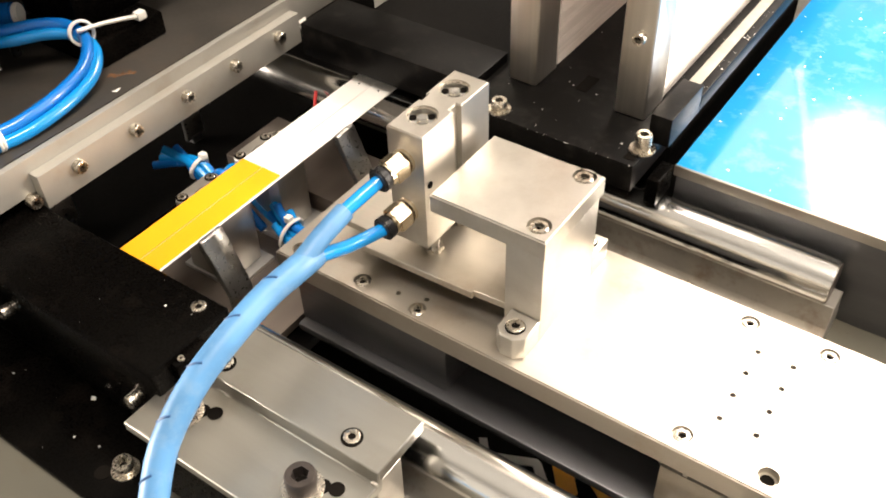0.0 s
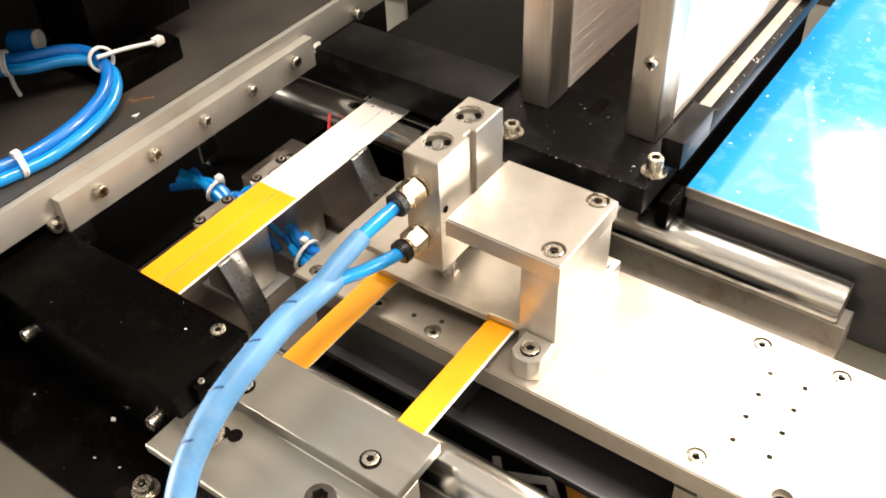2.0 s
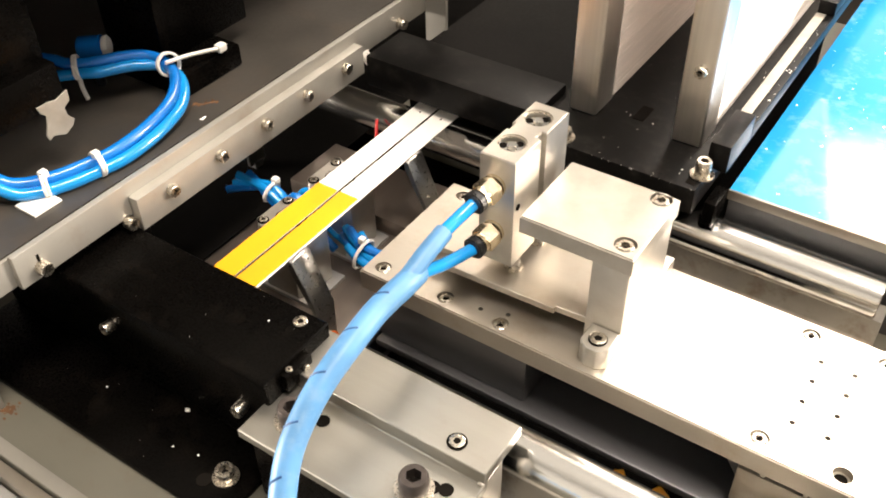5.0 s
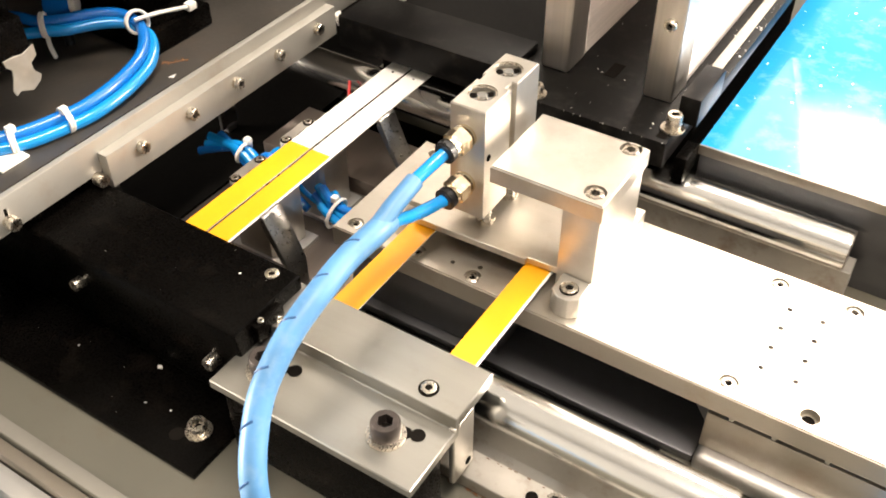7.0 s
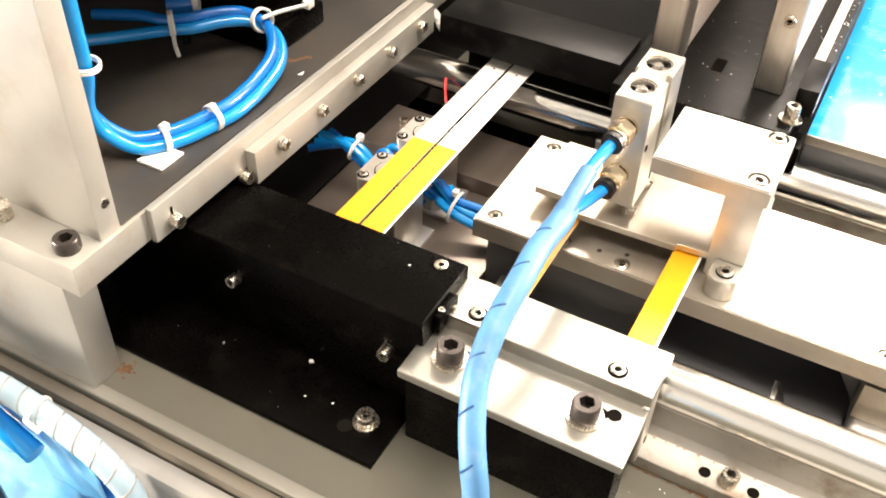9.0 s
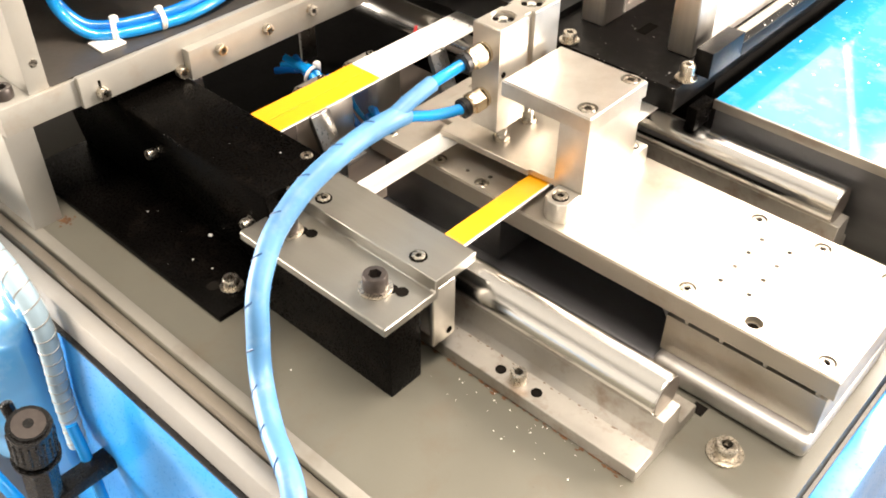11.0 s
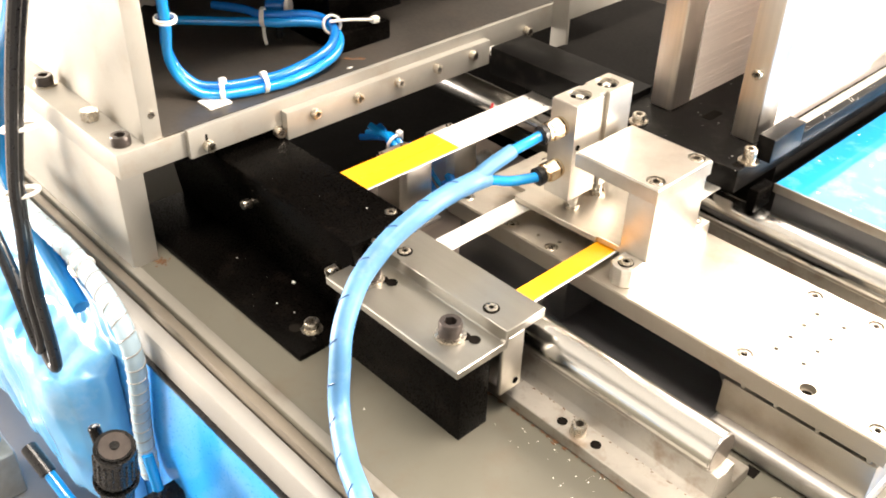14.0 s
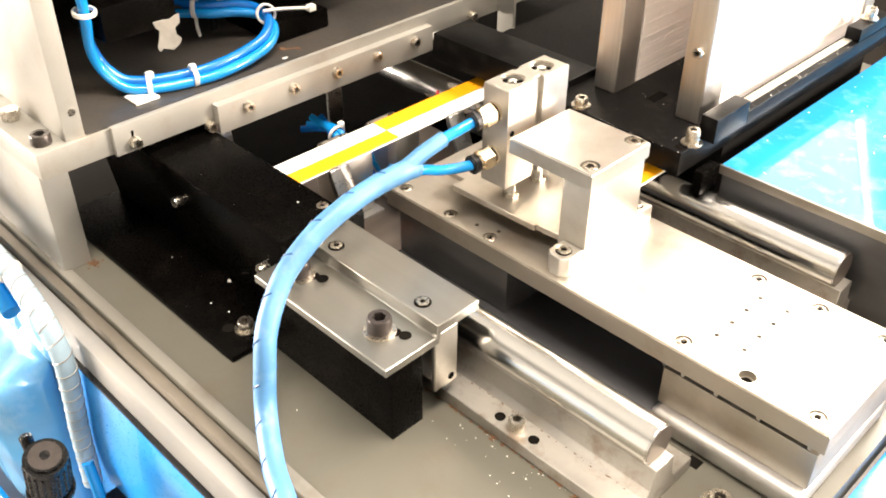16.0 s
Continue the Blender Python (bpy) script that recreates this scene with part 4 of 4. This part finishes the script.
part("cable", hose(CAB, 0.0042, 8, 10), BLACKPL, t)
part("cable", hose([(x + 0.006, y - 0.004, z + 0.004) for x, y, z in CAB[:4]] + [(-0.3080, -0.251, -0.010), (-0.3020, -0.253, -0.045), (-0.3060, -0.255, -0.060), (-0.3200, -0.254, -0.048), (-0.345, -0.251, -0.014), (-0.385, -0.249, 0.026), (-0.46, -0.244, 0.068)], 0.0036, 8, 10), BLACKPL, t)
part("tube", hose([(-0.262, -0.221, 0.235), (-0.2876, -0.222, 0.185), (-0.3407, -0.222, 0.1327), (-0.3759, -0.222, 0.0791), (-0.3771, -0.223, 0.0337), (-0.33, -0.226, 0.0), (-0.28, -0.229, -0.02)], 0.006, 8, 12), TUBE, t)
for x, y, z in ((-0.282, -0.236, 0.118), (-0.310, -0.238, 0.060)):
    part("cable_tie", hose([(x + 0.013 * math.cos(k * math.pi / 8), y - 0.011 * math.sin(k * math.pi / 8), z + 0.004 * math.cos(k * math.pi / 8)) for k in range(17)], 0.0015, 2, 6), NYLON, t)


# ---- small things on the table and in the pit ----
t = thing("floor_bolt", "hex socket bolt with a wide washer on the table", "bolt")
screw(t, (0.1348, -0.0539, 0.0), r=0.0058, h=0.006, washer=0.0092)
solo("table_slot", bx(0.1075, 0.1145, -0.0415, -0.0345, 0.0, 0.0004, 0), SOCKET, "small square hole drawn as a near-black patch on the table", "hole")
rnd = random.Random(11)
crumbs = bmesh.new()
for k in range(50):
    x, y = (rnd.uniform(-0.01, 0.12), rnd.gauss(-0.106, 0.007)) if k < 44 else (rnd.uniform(-0.2, 0.15), rnd.uniform(-0.185, -0.105))
    if -0.116 < x < -0.008 and y > -0.14 or x < -0.11 and y > -0.166:
        continue
    r = rnd.choice((0.00015, 0.0002, 0.0003, 0.0004))
    one = bmesh.ops.create_icosphere(crumbs, subdivisions=1, radius=r)
    for v in one["verts"]:
        v.co = Vector((x, y, r * 0.5)) + Vector((v.co.x * rnd.uniform(0.7, 1.6), v.co.y * rnd.uniform(0.7, 1.6), v.co.z * 0.6))
tagged(link("crumbs", crumbs, WHITE), "white card crumbs scattered on the table", "crumbs", kind="stuff")
dust = bmesh.new()
for k in range(16):
    x, y = rnd.uniform(-0.30, -0.115), rnd.uniform(-0.163, -0.082)
    z = 0.0714 if y > -0.126 else 0.0042 if y < -0.1315 else None
    if z is None:
        continue
    one = bmesh.ops.create_icosphere(dust, subdivisions=1, radius=rnd.choice((0.00015, 0.0002, 0.0002, 0.0007)))
    for v in one["verts"]:
        v.co = Vector((x, y, z)) + Vector((v.co.x, v.co.y, v.co.z * 0.4))
tagged(link("dust_specks", dust, NYLON), "pale dust specks on the black cover", "dust", kind="stuff")
solo("card_flake", prism([(-0.1822, -0.1238), (-0.1800, -0.1230), (-0.1786, -0.1244), (-0.1808, -0.1256)], "z", 0.0043, 0.0050, 0), WHITE, "white card flake lying on the black base plate", "flake")
for x, y, a, m, w in ((0.007, 0.037, 40, YELLOW, 0.006), (0.036, 0.040, 60, YELLOW, 0.0065)):
    bm = bx(-w, w, -0.012, 0.012, 0, 0.0006, 0)
    bmesh.ops.transform(bm, matrix=pose(x, y, -0.1115, 4, 3, a), verts=bm.verts)
    solo("card_scrap", bm, m, "fallen card strip piece lying inside the machine", "scrap", "card scraps")
solo("card_scrap", prism([(-0.052, 0.033), (-0.0475, 0.0355), (-0.0405, 0.0275), (-0.0135, 0.0395), (-0.0095, 0.0380), (0.0005, 0.0285), (-0.0035, 0.0245), (-0.0130, 0.0335), (-0.0410, 0.0205)], "z", -0.1115, -0.1109, 0), WHITE, "bent white card offcut lying inside the machine", "scrap", "card scraps")
grime = bmesh.new()
for k in range(170):
    x = rnd.uniform(-0.1, 0.105)
    y = -0.0990 + rnd.gauss(0, 0.0009) if k % 3 else -0.0835 + rnd.gauss(0, 0.0006)
    z = 0.0002 if k % 3 else 0.0086
    r = rnd.uniform(0.0003, 0.0008) * (1.0 if k % 3 else 0.6)
    one = bmesh.ops.create_icosphere(grime, subdivisions=1, radius=r)
    for v in one["verts"]:
        v.co = Vector((x, y, z)) + Vector((v.co.x * rnd.uniform(1, 3.5), v.co.y, v.co.z * 0.35))
for k in range(60):
    one = bmesh.ops.create_icosphere(grime, subdivisions=1, radius=rnd.uniform(0.0003, 0.0009))
    x, y = -0.2640 + rnd.gauss(0, 0.0018), -0.1745 + rnd.gauss(0, 0.0022)
    for v in one["verts"]:
        v.co = Vector((x, y, 0.0002)) + Vector((v.co.x * 1.5, v.co.y, v.co.z * 0.15))
tagged(link("grime", grime, RUST), "rust-brown grime along the shaft support", "grime", kind="stuff")
rnd = random.Random(21)


def specks(name, count, x0, x1, y0, y1, z, sizes, label):
    bm = bmesh.new()
    for k in range(count):
        x, y, r = rnd.uniform(x0, x1), rnd.uniform(y0, y1), rnd.choice(sizes)
        one = bmesh.ops.create_icosphere(bm, subdivisions=1, radius=r)
        a, b = rnd.uniform(0.6, 1.7), rnd.uniform(0.6, 1.7)
        for v in one["verts"]:
            v.co = Vector((x + v.co.x * a, y + v.co.y * b, z + v.co.z * 0.3))
    tagged(link(name, bm, NYLON), label, "dust", kind="stuff")


specks("film_dust", 130, 0.012, 0.24, 0.137, 0.42, 0.064, (0.0002, 0.0003, 0.0004, 0.0009), "white card dust scattered on the blue film")
specks("bed_dust", 45, -0.1, -0.005, 0.097, 0.24, 0.0845, (0.00015, 0.0002, 0.00025, 0.0004), "white card dust specks on the black bed plate")
specks("bed_edge_wear", 34, -0.105, 0.0, 0.0944, 0.0953, 0.0843, (0.00015, 0.0002, 0.0003), "pale worn chips along the bed plate edge")
specks("rail_dust", 22, 0.0034, 0.008, 0.16, 0.31, 0.094, (0.0002, 0.0003, 0.0005), "white card dust specks on the black side rail")
# Sheet added over the table; its near-black colour stands in for shade under the press.
structure("press_floor", bx(-0.62, -0.2625, -0.0795, 0.5, 0.0002, 0.0012, 0), VOID, "near-black sheet that paints the shade under the printing press")


# ---- strips and what moves them ----
def strip(near, far, margin, label):
    t = thing("card_strip", label, "strip", "card strips")
    for name, m, y0, y1 in (("near_half", near, -0.0925, 0.0135), ("far_half", far, 0.0135, 0.1195)):
        half = part(name, bx(-0.0072, 0.0072, y0, y1, 0, 0.0005, 0), WHITE, t, "white card half" if m is WHITE else "")
        if m is YELLOW:
            part("coating", bx(-0.0072, 0.0072 - margin, y0, y1, 0.0005, 0.0007, 0), YELLOW, half, "glossy yellow coating")
    part("punch_hole", rod((0.0, 0.108, 0.0005), (0.0, 0.108, 0.0008), 0.0007, 10), SOCKET, t)
    return t


XL, XR, AL = -0.0885, -0.0222, -0.1881
IN = 0.235


def transfer_carriage():
    t = thing("transfer_carriage", "steel transfer carriage with four bent pusher fingers", "pusher")
    for x in (-0.1660, -0.3173):
        for y in (-0.0430, 0.0640):
            blade = [(x, 0.0622), (x + 0.0032, 0.0622), (x + 0.0165, 0.0300), (x + 0.0165, 0.004), (x + 0.0135, 0.004), (x + 0.0135, 0.0292), (x, 0.0560)]
            part("finger", prism(blade, "y", y - 0.0075, y + 0.0075, 0.0005), FINGER, t, "bent grey metal pusher finger")
        part("cross_arm", bx(x + 0.008, x + 0.022, -0.050, 0.062, -0.046, -0.040, 0.0008), DARKSTEEL, t)
        for y in (-0.0430, 0.0640):
            part("post", bx(x + 0.0120, x + 0.0180, y - 0.004, y + 0.004, -0.04, 0.006, 0.0005), DARKSTEEL, t)
    part("bumper", rod((-0.1570, -0.0430, 0.002), (-0.1480, -0.0430, 0.002), 0.0075, 24, bev=0.001), ORANGE, t, "orange rubber bumper")
    return t


def print_head():
    t = thing("print_head", "black printing head carriage sliding above the deck", "print head")
    part("lower_block", bx(-0.405, -0.285, -0.1245, -0.0735, 0.1335, 0.156, 0.0008), BLACK, t)
    part("upper_block", bx(-0.405, -0.293, -0.1245, -0.0735, 0.1562, 0.26, 0.0008), BLACK, t)
    outline = [(-0.0915, 0.1385), (-0.0905, 0.1345), (-0.0880, 0.1320), (-0.0890, 0.1270), (-0.0912, 0.1215), (-0.0900, 0.1180), (-0.0870, 0.1195), (-0.0800, 0.1165), (-0.0745, 0.1195), (-0.0728, 0.1225), (-0.0762, 0.1265), (-0.0765, 0.1310), (-0.0725, 0.1335), (-0.0722, 0.1400), (-0.0800, 0.1375), (-0.0850, 0.1385)]
    part("clip_plate", prism(outline, "x", -0.2848, -0.2838, 0.0002), PLATE, t, "pale torn-edged metal clip plate")
    return t


def motions():
    def key(ob, rows):
        walk(ob, [(t, pose(x, y, z)) for t, x, y, z in rows])

    cycles = (0.0, 5.1, 10.3)
    begin, last, reach = 4.36, 0.46, 0.1513
    rows = [(0.0, 0.0, 0.0, 0.0)]
    for c in cycles:
        rows += [(c + 2.75, 0.0, 0.0, 0.0), (c + 2.95, 0.018, 0.0, -0.034), (c + 3.48, 0.018, 0.0, -0.034), (c + 3.90, 0.205, 0.0, -0.034), (c + 4.15, 0.205, 0.0, -0.034),
                 (c + 4.33, reach + 0.002, 0.0, 0.0), (c + begin, reach, 0.0, 0.0), (c + begin + last, 0.0, 0.0, 0.0)]
    key(transfer_carriage(), rows + [(16.0, 0.0, 0.0, 0.0)])
    back = -0.125
    head = [(0.0, 0), (2.45, 0), (2.95, back), (4.1, back), (4.52, 0), (7.85, 0), (8.35, back), (9.27, back), (9.66, 0), (13.1, 0), (13.6, back), (14.33, back), (14.82, 0), (16.0, 0)]
    key(print_head(), [(t, x, 0.0, 0.0) for t, x in head])
    mats = {"Y": YELLOW, "W": WHITE}
    # left strip, right strip, arrival, push, leave, gap between the two
    pairs = [("YW", "YW", -4.7, -0.74, 4.36, 0.0003), ("YW", "YW", 0.37, 4.36, 9.46, 0.0016), ("YW", "YW", 5.48, 9.46, 14.66, 0.0001),
             ("WY", "YW", 10.8, 14.66, 19.7, 0.0001), ("YW", "YW", 15.89, 19.7, 25.0, 0.0)]
    for left, right, arrive, push, leave, gap in pairs:
        for side, code in (("l", left), ("r", right)):
            s = strip(mats[code[0]], mats[code[1]], 0.0012 if side == "r" else 0.0, "flat card strip, one half yellow and one half white")
            x0, x1 = (XL, AL - gap) if side == "l" else (XR, XR - reach)
            meet = push + last * (0.42 if side == "l" else 0.0)
            rows = [(arrive, x0, IN), (arrive + 0.24, x0, 0.0), (meet, x0, 0.0), (push + last, x1, 0.0), (leave, x1, 0.0), (leave + last, x1 - reach, 0.0)]
            full = [(0.0, *at(rows, 0.0))] + [r for r in rows if 0.0 < r[0] < 16.0] + [(16.0, *at(rows, 16.0))]
            key(s, [(t, x, y, Z_STRIP) for t, x, y in full])


def at(rows, t):
    if t <= rows[0][0]:
        return rows[0][1:]
    for a, b in zip(rows[:-1], rows[1:]):
        if t <= b[0]:
            k = (t - a[0]) / (b[0] - a[0])
            return tuple(p + (q - p) * k for p, q in zip(a[1:], b[1:]))
    return rows[-1][1:]


motions()
